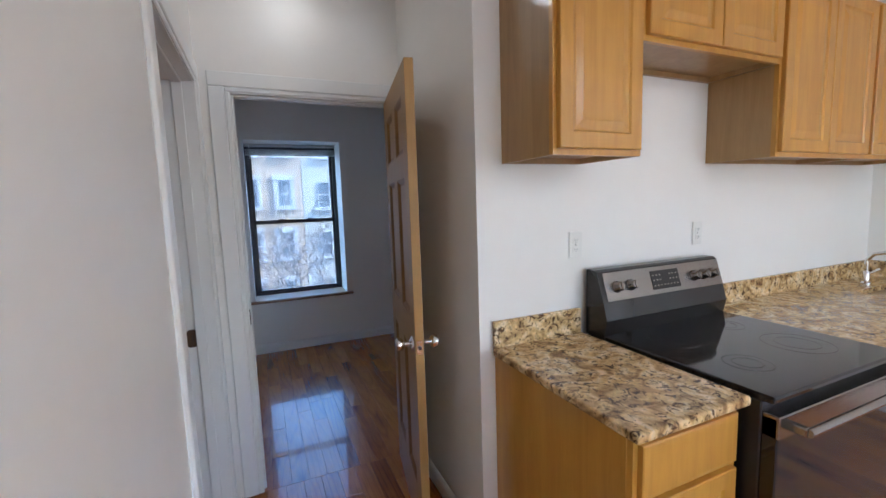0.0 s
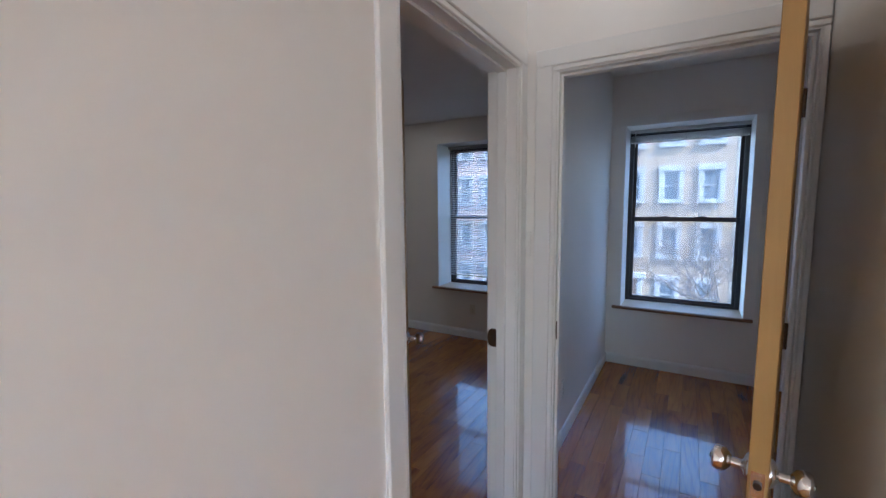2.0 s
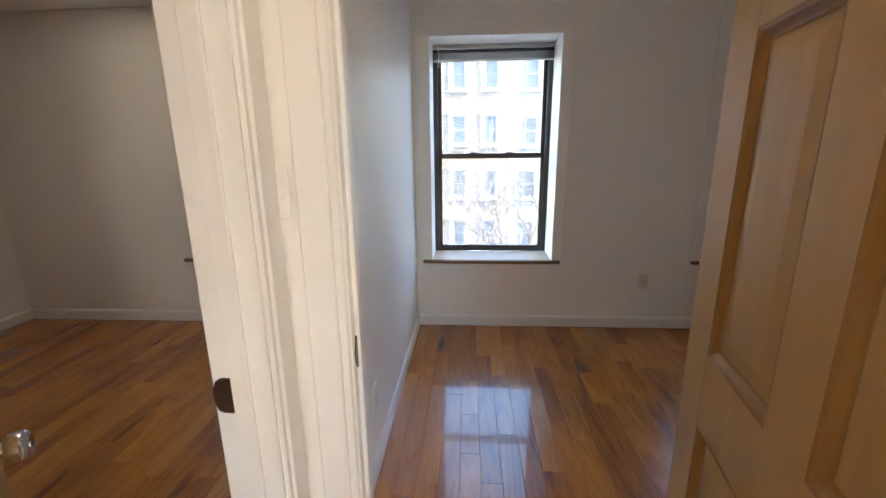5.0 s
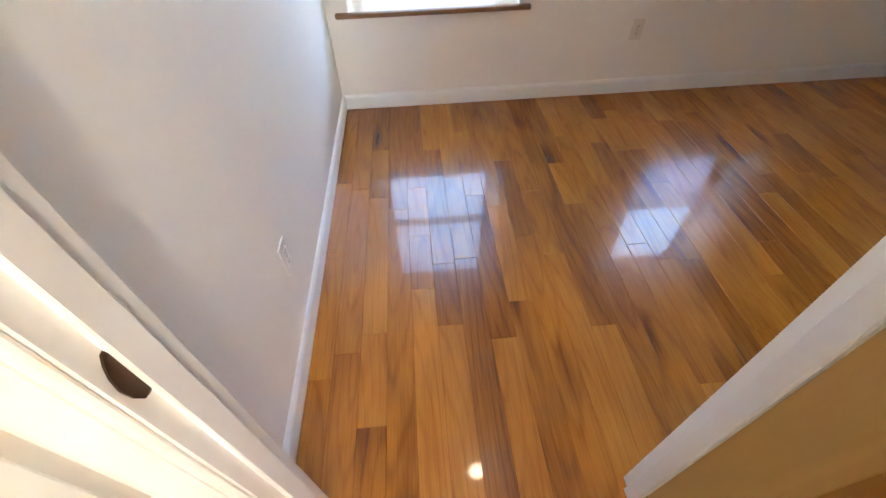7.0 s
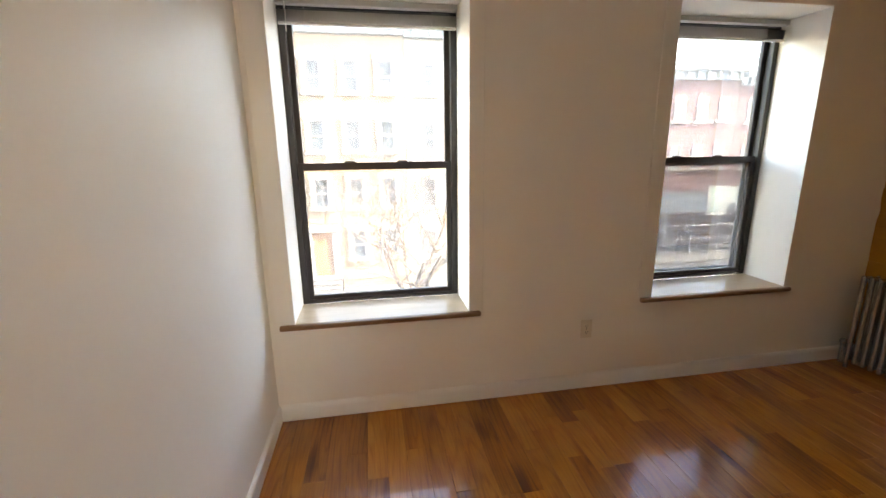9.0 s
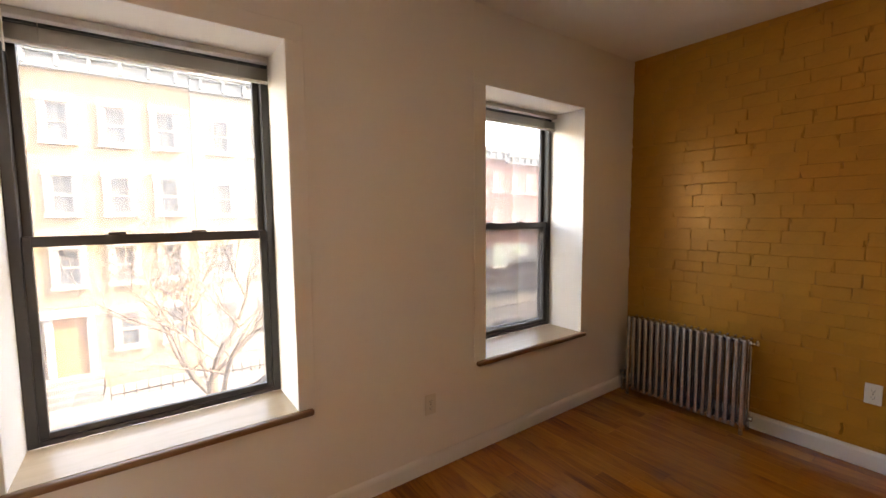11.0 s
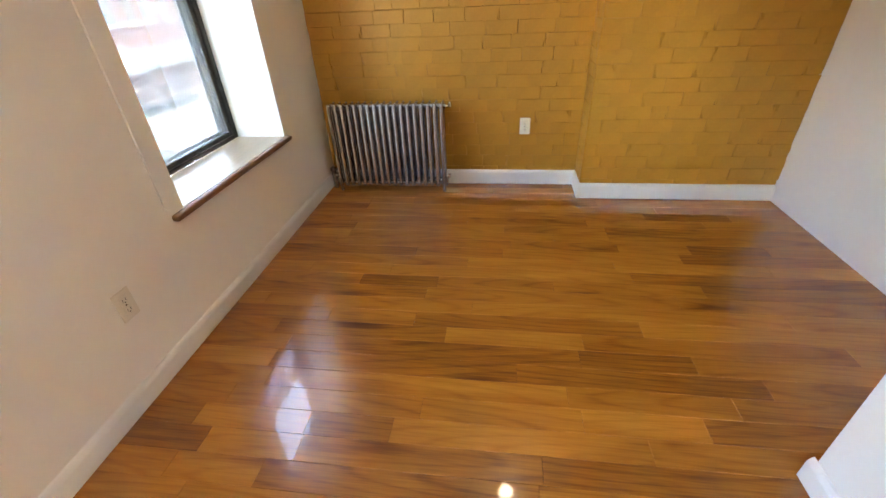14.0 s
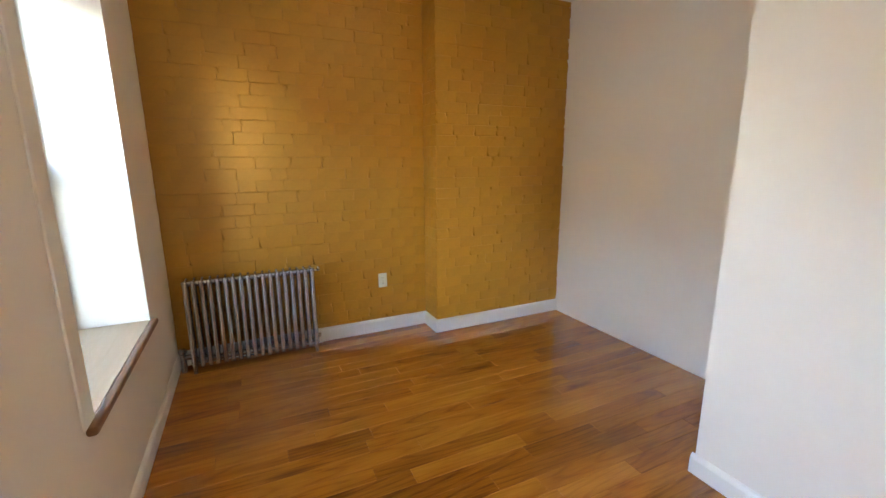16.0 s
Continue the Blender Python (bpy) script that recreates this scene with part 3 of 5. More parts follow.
# ---- windows ----
def window(name, label, x0, x1, casing_left, casing_right):
    root = thing(name, label, "window", kind="structure")
    Y, z0, z1, zm = 5.095, WIN_Z0, WIN_Z1, 1.345
    f = 0.034
    boxes_part("window_frame", [(x0, x0 + f, Y, Y + 0.085, z0, z1), (x1 - f, x1, Y, Y + 0.085, z0, z1), (x0 + f, x1 - f, Y, Y + 0.085, z0, z0 + 0.022), (x0 + f, x1 - f, Y, Y + 0.085, z1 - 0.034, z1)], DARK_FRAME, root, bevel=0.002)
    for nm, y, lo, hi, bot, top in (("lower_sash", Y + 0.010, z0 + 0.022, zm + 0.020, 0.040, 0.040), ("upper_sash", Y + 0.046, zm - 0.020, z1 - 0.034, 0.040, 0.030)):
        a, b, s = x0 + f, x1 - f, 0.028
        sash = boxes_part(nm, [(a, a + s, y, y + 0.028, lo, hi), (b - s, b, y, y + 0.028, lo, hi), (a + s, b - s, y, y + 0.028, lo, lo + bot * 0.6), (a + s, b - s, y, y + 0.028, hi - top, hi)], DARK_FRAME, root, "dark bronze aluminium sash", bevel=0.002)
        pane = boxes_part("pane", [(a + s - 0.004, b - s + 0.004, y + 0.012, y + 0.016, lo + bot * 0.6 - 0.004, hi - top + 0.004)], GLASS, sash)
        pane.visible_shadow = False
        if nm == "lower_sash":
            for t in (0.33, 0.67):
                cx = a + (b - a) * t
                boxes_part("sash_lock", [(cx - 0.03, cx + 0.03, y - 0.002, y + 0.020, hi, hi + 0.010)], DARK_FRAME, sash, bevel=0.003)
    boxes_part("window_sill", [(x0, x1, FRONT, Y, z0 - 0.025, z0)], SILL_WOOD, root, "pale varnished wooden sill")
    # Front edge of the sill is a darker brown than its top.
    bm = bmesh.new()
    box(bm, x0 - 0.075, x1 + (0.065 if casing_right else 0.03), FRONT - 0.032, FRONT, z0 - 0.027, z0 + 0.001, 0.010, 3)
    part("sill_nosing", bm, SILL_EDGE, root, "dark brown wooden sill nosing")
    trim = [(x0 - casing_left, x1 + casing_right, FRONT - 0.008, FRONT, z1 - 0.001, z1 + 0.075)]
    if casing_left:
        trim.append((x0 - casing_left, x0 - 0.0, FRONT - 0.008, FRONT, z0 + 0.001, z1 - 0.001))
    if casing_right:
        trim.append((x1 + 0.0, x1 + casing_right, FRONT - 0.008, FRONT, z0 + 0.001, z1 - 0.001))
    boxes_part("casing", trim, PLASTER, root, "flat painted window trim", bevel=0.002)
    return root


window("window_1", "dark double-hung window in a deep white reveal, blind lowered", *WINDOWS[0], 0.0, 0.0)
window("window_2", "dark bronze double-hung window in a deep white reveal", *WINDOWS[1], 0.10, 0.078)
window("window_3", "dark bronze double-hung window in a deep white reveal", *WINDOWS[2], 0.088, 0.0)


def half_screen(parent, x0, x1):
    """Insect screen outside the lower sash: thin aluminium frame round a fine grey mesh."""
    y, z0, z1, w = 5.165, WIN_Z0 + 0.025, 1.335, 0.026
    a, b = x0 + 0.036, x1 - 0.036
    screen = boxes_part("screen_frame", [(a, a + w, y, y + 0.010, z0, z1), (b - w, b, y, y + 0.010, z0, z1), (a + w, b - w, y, y + 0.010, z0, z0 + w), (a + w, b - w, y, y + 0.010, z1 - w, z1)], SCREEN_FRAME, parent, "grey aluminium insect screen frame", bevel=0.001)
    boxes_part("screen_mesh", [(a + w - 0.002, b - w + 0.002, y + 0.004, y + 0.0048, z0 + w - 0.002, z1 - w + 0.002)], SCREEN_MESH, screen, "fine grey insect mesh")


half_screen(bpy.data.objects["window_3"], *WINDOWS[2])


def mini_blind(x0, x1, lowered, label):
    root = thing("mini_blind", label, "window blind", group="blinds in the windows")
    Y, z1 = 5.060, WIN_Z1
    boxes_part("headrail", [(x0 + 0.006, x1 - 0.006, Y - 0.022, Y + 0.022, z1 - 0.030, z1 - 0.003)], BLIND_DARK, root, bevel=0.002)
    bm = bmesh.new()
    for i, (u, w) in enumerate(((-1, 0), (-0.45, 0.1), (0.1, 0.16), (0.6, 0.1), (1, 0))):
        for x in (x0 + 0.010, x1 - 0.010):
            bm.verts.new((x, 0.0125 * u, 0.010 * w))
    bm.verts.ensure_lookup_table()
    for i in range(4):
        bm.faces.new((bm.verts[2 * i], bm.verts[2 * i + 1], bm.verts[2 * i + 3], bm.verts[2 * i + 2]))
    slat = finish("slat", bm, BLIND)
    count, pitch, tilt = (68, 0.0215, 22) if lowered else (22, 0.0024, 4)
    z = z1 - (0.040 if lowered else 0.056)
    for i in range(count):
        ob = new("slat", slat)
        ob.parent = root
        ob.matrix_local = pose(0, Y + 0.0006 * math.sin(i * 2.1), z, tilt + 2 * math.sin(i * 1.7))
        z -= pitch
    boxes_part("bottom_rail", [(x0 + 0.009, x1 - 0.009, Y - 0.012, Y + 0.012, z - 0.012, z - 0.001)], BLIND, root, bevel=0.003)
    for u in (0.15, 0.85):
        x = x0 + (x1 - x0) * u
        bm = bmesh.new()
        tube(bm, (x, Y - 0.0135, z1 - 0.03), (x, Y - 0.0135, z - 0.004), 0.0008, sides=5)
        part("ladder_cord", bm, BLIND, root)
    bm = bmesh.new()
    tube(bm, (x0 + 0.05, Y - 0.026, z1 - 0.02), (x0 + 0.05, Y - 0.026, z1 - (0.75 if lowered else 0.16)), 0.003, sides=8)
    part("wand", bm, PLASTIC, root)


mini_blind(*WINDOWS[0], True, "white aluminium mini blind lowered over the window")
mini_blind(*WINDOWS[1], False, "grey-white aluminium mini blind drawn up to the head")
mini_blind(*WINDOWS[2], False, "grey-white aluminium mini blind drawn up to the head")


# ---- outlets, switches, downlights ----
def outlet(at, label="almond plastic duplex wall outlet", plastic=ALMOND):
    """A duplex socket; at: pose with the plate in the xz plane, facing -y."""
    root = thing("wall_outlet", label, "outlet", group="wall outlets", at=at)
    boxes_part("cover_plate", [(-0.035, 0.035, -0.006, 0.0, -0.057, 0.057)], plastic, root, bevel=0.0025, seg=2)
    for z in (-0.0195, 0.0195):
        face = boxes_part("socket", [(-0.0165, 0.0165, -0.0078, -0.0055, z - 0.014, z + 0.014)], plastic, root, bevel=0.002)
        boxes_part("slot", [(-0.0075, -0.0055, -0.0082, -0.0076, z - 0.003, z + 0.006), (0.0055, 0.0075, -0.0082, -0.0076, z - 0.003, z + 0.006), (-0.002, 0.002, -0.0082, -0.0076, z - 0.010, z - 0.006)], SLOT, face)
    bm = bmesh.new()
    tube(bm, (0, -0.0072, 0), (0, -0.0058, 0), 0.003, sides=8)
    part("screw", bm, STEEL, root)
    return root


outlet(pose(1.764, FRONT, 0.385))
outlet(pose(0.0, 3.225, 0.358, 0, 0, 90), "white plastic duplex wall outlet", PLASTIC)
outlet(pose(BRICK_X - 0.004, 3.36, 0.43, 0, 0, -90), "white plastic duplex outlet on the ochre brick wall", PLASTIC)
outlet(pose(-1.40, FRONT, 0.33))
outlet(pose(1.46, STOVE_Y, 1.295), "white plastic duplex outlet above the worktop", PLASTIC)
outlet(pose(2.24, STOVE_Y, 1.30), "white plastic duplex outlet above the range", PLASTIC)


def wall_switch(at):
    root = thing("light_switch", "narrow white light switch on the door casing", "switch", at=at)
    boxes_part("cover_plate", [(-0.016, 0.016, -0.006, 0, -0.055, 0.055)], PLASTIC, root, bevel=0.002)
    boxes_part("rocker", [(-0.006, 0.006, -0.012, -0.006, -0.012, 0.012)], PLASTIC, root, bevel=0.002)


wall_switch(pose(0.022, DOOR_Y0 - 0.021, 1.33))


def downlight(x, y, z):
    root = thing("downlight", "round recessed ceiling downlight, switched on, hall and kitchen ones added", "ceiling light", group="recessed downlights", at=pose(x, y, z))
    bm = bmesh.new()
    lathe(bm, [(0.082, 0.0), (0.082, -0.003), (0.075, -0.007), (0.066, -0.007), (0.064, -0.004)], pose(0, 0, 0), 28)
    part("trim_ring", bm, PLASTIC, root, smooth=True)
    bm = bmesh.new()
    lathe(bm, [(0.063, -0.0045), (0.063, -0.0075), (0.050, -0.0085)], pose(0, 0, 0), 28)
    part("diffuser", bm, LAMP_GLOW, root, "glowing frosted diffuser")


# The added kitchen and hall fills get the same fixture.
for x, y, z, watts in DOWNLIGHTS_AND_FILLS:
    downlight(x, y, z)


# Fixture for the assumed kitchen light, out of view.
dome = thing("assumed_dome_light", "round flush ceiling light with frosted dome, unseen and assumed", "ceiling light", at=pose(DOME_X, DOME_Y, CEIL))
bm = bmesh.new()
lathe(bm, [(0.15, 0.0), (0.15, -0.018), (0.14, -0.022)], pose(0, 0, 0), 32)
part("base", bm, PLASTIC, dome, smooth=True)
bm = bmesh.new()
lathe(bm, [(0.138, -0.022), (0.125, -0.042), (0.09, -0.056), (0.04, -0.062)], pose(0, 0, 0), 32)
part("diffuser", bm, LAMP_GLOW, dome, "glowing frosted glass dome", smooth=True)


# ---- radiator ----
def radiator(at, label, sections, height, pitch=0.0455):
    """Slim tube steam radiator along +y, its back to +x; origin on the floor at one end."""
    root = thing("radiator", label, "radiator", group="steam radiators", at=at)
    depth = 0.110
    meshes = {}
    for foot in (True, False):
        bm = bmesh.new()
        z0 = 0.022
        for x in (0.0, depth / 2, depth):
            r = 0.0148 if x == 0.0 else 0.0080
            tube(bm, (x, 0, z0 + 0.03), (x, 0, height - 0.022), r, sides=12, caps=False)
            bmesh.ops.create_uvsphere(bm, u_segments=10, v_segments=6, radius=r, matrix=pose(x, 0, height - 0.022))
            bmesh.ops.create_uvsphere(bm, u_segments=10, v_segments=6, radius=r, matrix=pose(x, 0, z0 + 0.03))
        tube(bm, (0, 0, height - 0.028), (depth, 0, height - 0.028), r * 0.95, sides=10)
        tube(bm, (0, 0, z0 + 0.032), (depth, 0, z0 + 0.032), r * 0.95, sides=10)
        for z in (height - 0.04, z0 + 0.045):
            tube(bm, (depth / 2, -pitch / 2, z), (depth / 2, pitch / 2, z), 0.020, sides=12)
        if foot:
            for x in (0.0, depth):
                tube(bm, (x, 0, 0.0), (x, 0, z0 + 0.03), 0.013, 0.011, sides=10)
        meshes[foot] = finish("section", bm, RAD_PAINT, smooth=True)
    for i in range(sections):
        ob = new("section", meshes[i in (0, sections - 1)])
        ob.parent = root
        ob.matrix_local = pose(0, (i + 0.5) * pitch, 0)
    far = sections * pitch
    bm = bmesh.new()
    tube(bm, (depth / 2, far, 0.10), (depth / 2, far + 0.045, 0.10), 0.017, sides=12)
    tube(bm, (depth / 2, far + 0.045, 0.0), (depth / 2, far + 0.045, 0.125), 0.019, sides=12)
    lathe(bm, [(0.012, 0.125), (0.026, 0.135), (0.028, 0.150), (0.020, 0.160), (0.008, 0.163)], pose(depth / 2, far + 0.045, 0), 14)
    part("valve", bm, RAD_PAINT, root, "silver painted steam valve", smooth=True)
    bm = bmesh.new()
    tube(bm, (depth / 2, 0.0, height - 0.04), (depth / 2, -0.028, height - 0.04), 0.007, sides=10)
    lathe(bm, [(0.009, 0.0), (0.013, 0.004), (0.013, 0.028), (0.006, 0.036)], pose(depth / 2, -0.028, height - 0.048), 12)
    part("air_vent", bm, CHROME, root, "small chrome air vent", smooth=True)
    bm = bmesh.new()
    tube(bm, (depth / 2, 0.0, 0.10), (depth / 2, -0.018, 0.10), 0.016, sides=8)
    part("plug", bm, RAD_PAINT, root)
    return root


radiator(pose(3.575, 3.895, 0), "silver painted slim tube steam radiator on the floor", 18, 0.635)
radiator(pose(-0.45, 4.69, 0, 0, 0, 90), "silver painted slim tube steam radiator under the far wall", 9, 0.60)


# ---- kitchen ----
def raised_front(bm, x0, x1, z0, z1, y, border=0.052, flat=False):
    """A cabinet front facing -y with frame, groove and raised field."""
    T = 0.020
    steps = [(0.0, T), (0.0, 0.003), (0.003, 0.0), (border, 0.0), (border + 0.006, 0.006), (border + 0.014, 0.006), (border + 0.040, 0.001)]
    if flat:
        steps = [(0.0, T), (0.0, 0.004), (0.004, 0.001), (0.012, 0.0)]
    rings = []
    for inset, d in steps:
        rings.append([bm.verts.new((x, y - T + d, z)) for x, z in ((x0 + inset, z0 + inset), (x1 - inset, z0 + inset), (x1 - inset, z1 - inset), (x0 + inset, z1 - inset))])
    for r, q in zip(rings, rings[1:]):
        for i in range(4):
            bm.faces.new((r[i], r[(i + 1) % 4], q[(i + 1) % 4], q[i]))
    bm.faces.new(rings[-1])
    bm.faces.new(rings[0])


def wall_cabinet(x0, x1, z0, z1, doors, label, y0=1.325):
    root = thing("wall_cabinet", label, "cabinet", group="kitchen wall cabinets")
    t = 0.016
    for a, b in ((x0, x0 + t), (x1 - t, x1)):
        boxes_part("side_panel", [(a, b, y0 + 0.019, STOVE_Y, z0, z1)], CABINET_SIDE, root, "tan veneered side")
    boxes_part("bottom_panel", [(x0 + t, x1 - t, y0 + 0.019, STOVE_Y, z0 + 0.022, z0 + 0.036)], CABINET_SIDE, root)
    boxes_part("top_panel", [(x0 + t, x1 - t, y0 + 0.019, STOVE_Y, z1 - t, z1)], CABINET_SIDE, root)
    boxes_part("back_panel", [(x0 + t, x1 - t, STOVE_Y - 0.02, STOVE_Y - 0.002, z0, z1 - t)], CABINET_SIDE, root)
    fr = 0.034
    rows = [(x0, x0 + fr, y0, y0 + 0.019, z0, z1), (x1 - fr, x1, y0, y0 + 0.019, z0, z1), (x0 + fr, x1 - fr, y0, y0 + 0.019, z0, z0 + fr), (x0 + fr, x1 - fr, y0, y0 + 0.019, z1 - fr, z1)]
    boxes_part("face_frame", rows, CABINET_WOOD, root)
    w = (x1 - x0 - 0.03 - 0.006 * (doors - 1)) / doors
    for i in range(doors):
        a = x0 + 0.015 + i * (w + 0.006)
        bm = bmesh.new()
        raised_front(bm, a, a + w, z0 + 0.020, z1 - 0.02, y0)
        door = part("door", bm, CABINET_WOOD, root, "honey maple raised-panel door")
    return root


CAB_Z, CAB_TOP = 1.635, 2.40
wall_cabinet(1.100, 1.485, CAB_Z, CAB_TOP, 1, "honey maple wall cabinet with one raised-panel door")
wall_cabinet(1.487, 2.287, 2.030, CAB_TOP, 2, "short honey maple wall cabinet above the range")
wall_cabinet(2.289, 3.050, CAB_Z + 0.01, CAB_TOP, 2, "honey maple wall cabinet with two raised-panel doors")
wall_cabinet(3.052, 3.800, CAB_Z + 0.01, CAB_TOP, 2, "honey maple wall cabinet with two raised-panel doors")


def base_cabinet(x0, x1, label, doors=1, y0=0.955):
    root = thing("base_cabinet", label, "cabinet", group="kitchen base cabinets")
    boxes_part("body", [(x0, x1, y0 + 0.019, STOVE_Y - 0.003, 0.10, 0.882)], CABINET_SIDE, root)
    boxes_part("side_panel", [(x0 - 0.004, x0, y0 + 0.019, STOVE_Y - 0.003, 0.0, 0.882)], CABINET_WOOD, root)
    boxes_part("toe_kick", [(x0, x1, y0 + 0.08, y0 + 0.095, 0.0, 0.10)], CABINET_SIDE, root)
    fr = 0.036
    boxes_part("face_frame", [(x0, x0 + fr, y0, y0 + 0.019, 0.10, 0.882), (x1 - fr, x1, y0, y0 + 0.019, 0.10, 0.882), (x0 + fr, x1 - fr, y0, y0 + 0.019, 0.85, 0.882),
                              (x0 + fr, x1 - fr, y0, y0 + 0.019, 0.69, 0.715), (x0 + fr, x1 - fr, y0, y0 + 0.019, 0.10, 0.135)], CABINET_WOOD, root)
    w = (x1 - x0 - 0.034 - 0.006 * (doors - 1)) / doors
    for i in range(doors):
        a = x0 + 0.017 + i * (w + 0.006)
        bm = bmesh.new()
        raised_front(bm, a, a + w, 0.712, 0.862, y0, flat=True)
        part("drawer", bm, CABINET_WOOD, root, "honey maple slab drawer front")
        bm = bmesh.new()
        raised_front(bm, a, a + w, 0.125, 0.692, y0)
        part("door", bm, CABINET_WOOD, root, "honey maple raised-panel door")


base_cabinet(1.055, 1.470, "honey maple base cabinet with drawer under the worktop")
base_cabinet(2.290, 3.040, "honey maple base cabinet beside the range", 2)
base_cabinet(3.042, 3.960, "honey maple sink base cabinet", 2)


def worktop(x0, x1, label, hole=None):
    root = thing("worktop", label, "countertop", group="granite worktops")
    z0, z1, y0 = 0.884, 0.914, 0.918
    bm = bmesh.new()
    if hole:
        a, b, c, d = hole
        y1 = STOVE_Y - 0.022
        rings = [[bm.verts.new((x, y, z)) for x, y in ((p, r), (q, r), (q, s), (p, s))] for p, q, r, s, z in ((x0, x1, y0, y1, z0), (x0, x1, y0, y1, z1), (a, b, c, d, z1), (a, b, c, d, z0))]
        for low, high in zip(rings, rings[1:] + rings[:1]):
            for i in range(4):
                bm.faces.new((low[i], low[(i + 1) % 4], high[(i + 1) % 4], high[i]))
    else:
        box(bm, x0, x1, y0, STOVE_Y - 0.022, z0, z1, 0.008, 3)
    part("slab", bm, GRANITE, root)
    boxes_part("backsplash", [(x0 + 0.012, x1, STOVE_Y - 0.022, STOVE_Y - 0.001, z0, 1.017)], GRANITE, root, bevel=0.002)
    return root


worktop(1.030, 1.478, "polished brown and gold granite worktop with backsplash")
wt = worktop(2.285, EAST_K - 0.002, "polished brown and gold granite worktop with sink cutout", (3.30, 3.80, 1.05, 1.42))
boxes_part("side_splash", [(EAST_K - 0.022, EAST_K - 0.002, 0.918, STOVE_Y - 0.022, 0.915, 1.017)], GRANITE, wt)

sink = thing("sink", "stainless steel sink set under the worktop", "sink")
boxes_part("basin", [(3.29, 3.81, 1.04, 1.43, 0.70, 0.704), (3.286, 3.29, 1.04, 1.43, 0.70, 0.883), (3.81, 3.814, 1.04, 1.43, 0.70, 0.883), (3.29, 3.81, 1.036, 1.04, 0.70, 0.883), (3.29, 3.81, 1.43, 1.434, 0.70, 0.883)], STEEL, sink)
bm = bmesh.new()
lathe(bm, [(0.04, 0.0), (0.04, 0.003), (0.02, 0.002)], pose(3.55, 1.23, 0.7045), 18)
part("drain", bm, CHROME, sink, smooth=True)

tap = thing("kitchen_faucet", "chrome kitchen faucet with lever behind the sink", "faucet")
bm = bmesh.new()
lathe(bm, [(0.028, 0.0), (0.028, 0.008), (0.02, 0.016), (0.018, 0.07), (0.012, 0.08)], pose(3.60, 1.49, 0.914), 18)
part("base", bm, CHROME, tap, smooth=True)
bm = bmesh.new()
pts = [Vector((3.60, 1.49, 0.99)), Vector((3.60, 1.49, 1.06)), Vector((3.60, 1.46, 1.10)), Vector((3.60, 1.40, 1.115)), Vector((3.60, 1.31, 1.10)), Vector((3.60, 1.29, 1.07))]
for a, b in zip(pts, pts[1:]):
    tube(bm, a, b, 0.011, sides=12)
part("spout", bm, CHROME, tap, smooth=True)
bm = bmesh.new()
tube(bm, (3.615, 1.49, 0.97), (3.68, 1.46, 1.00), 0.006, 0.008, sides=10)
part("lever", bm, CHROME, tap, smooth=True)


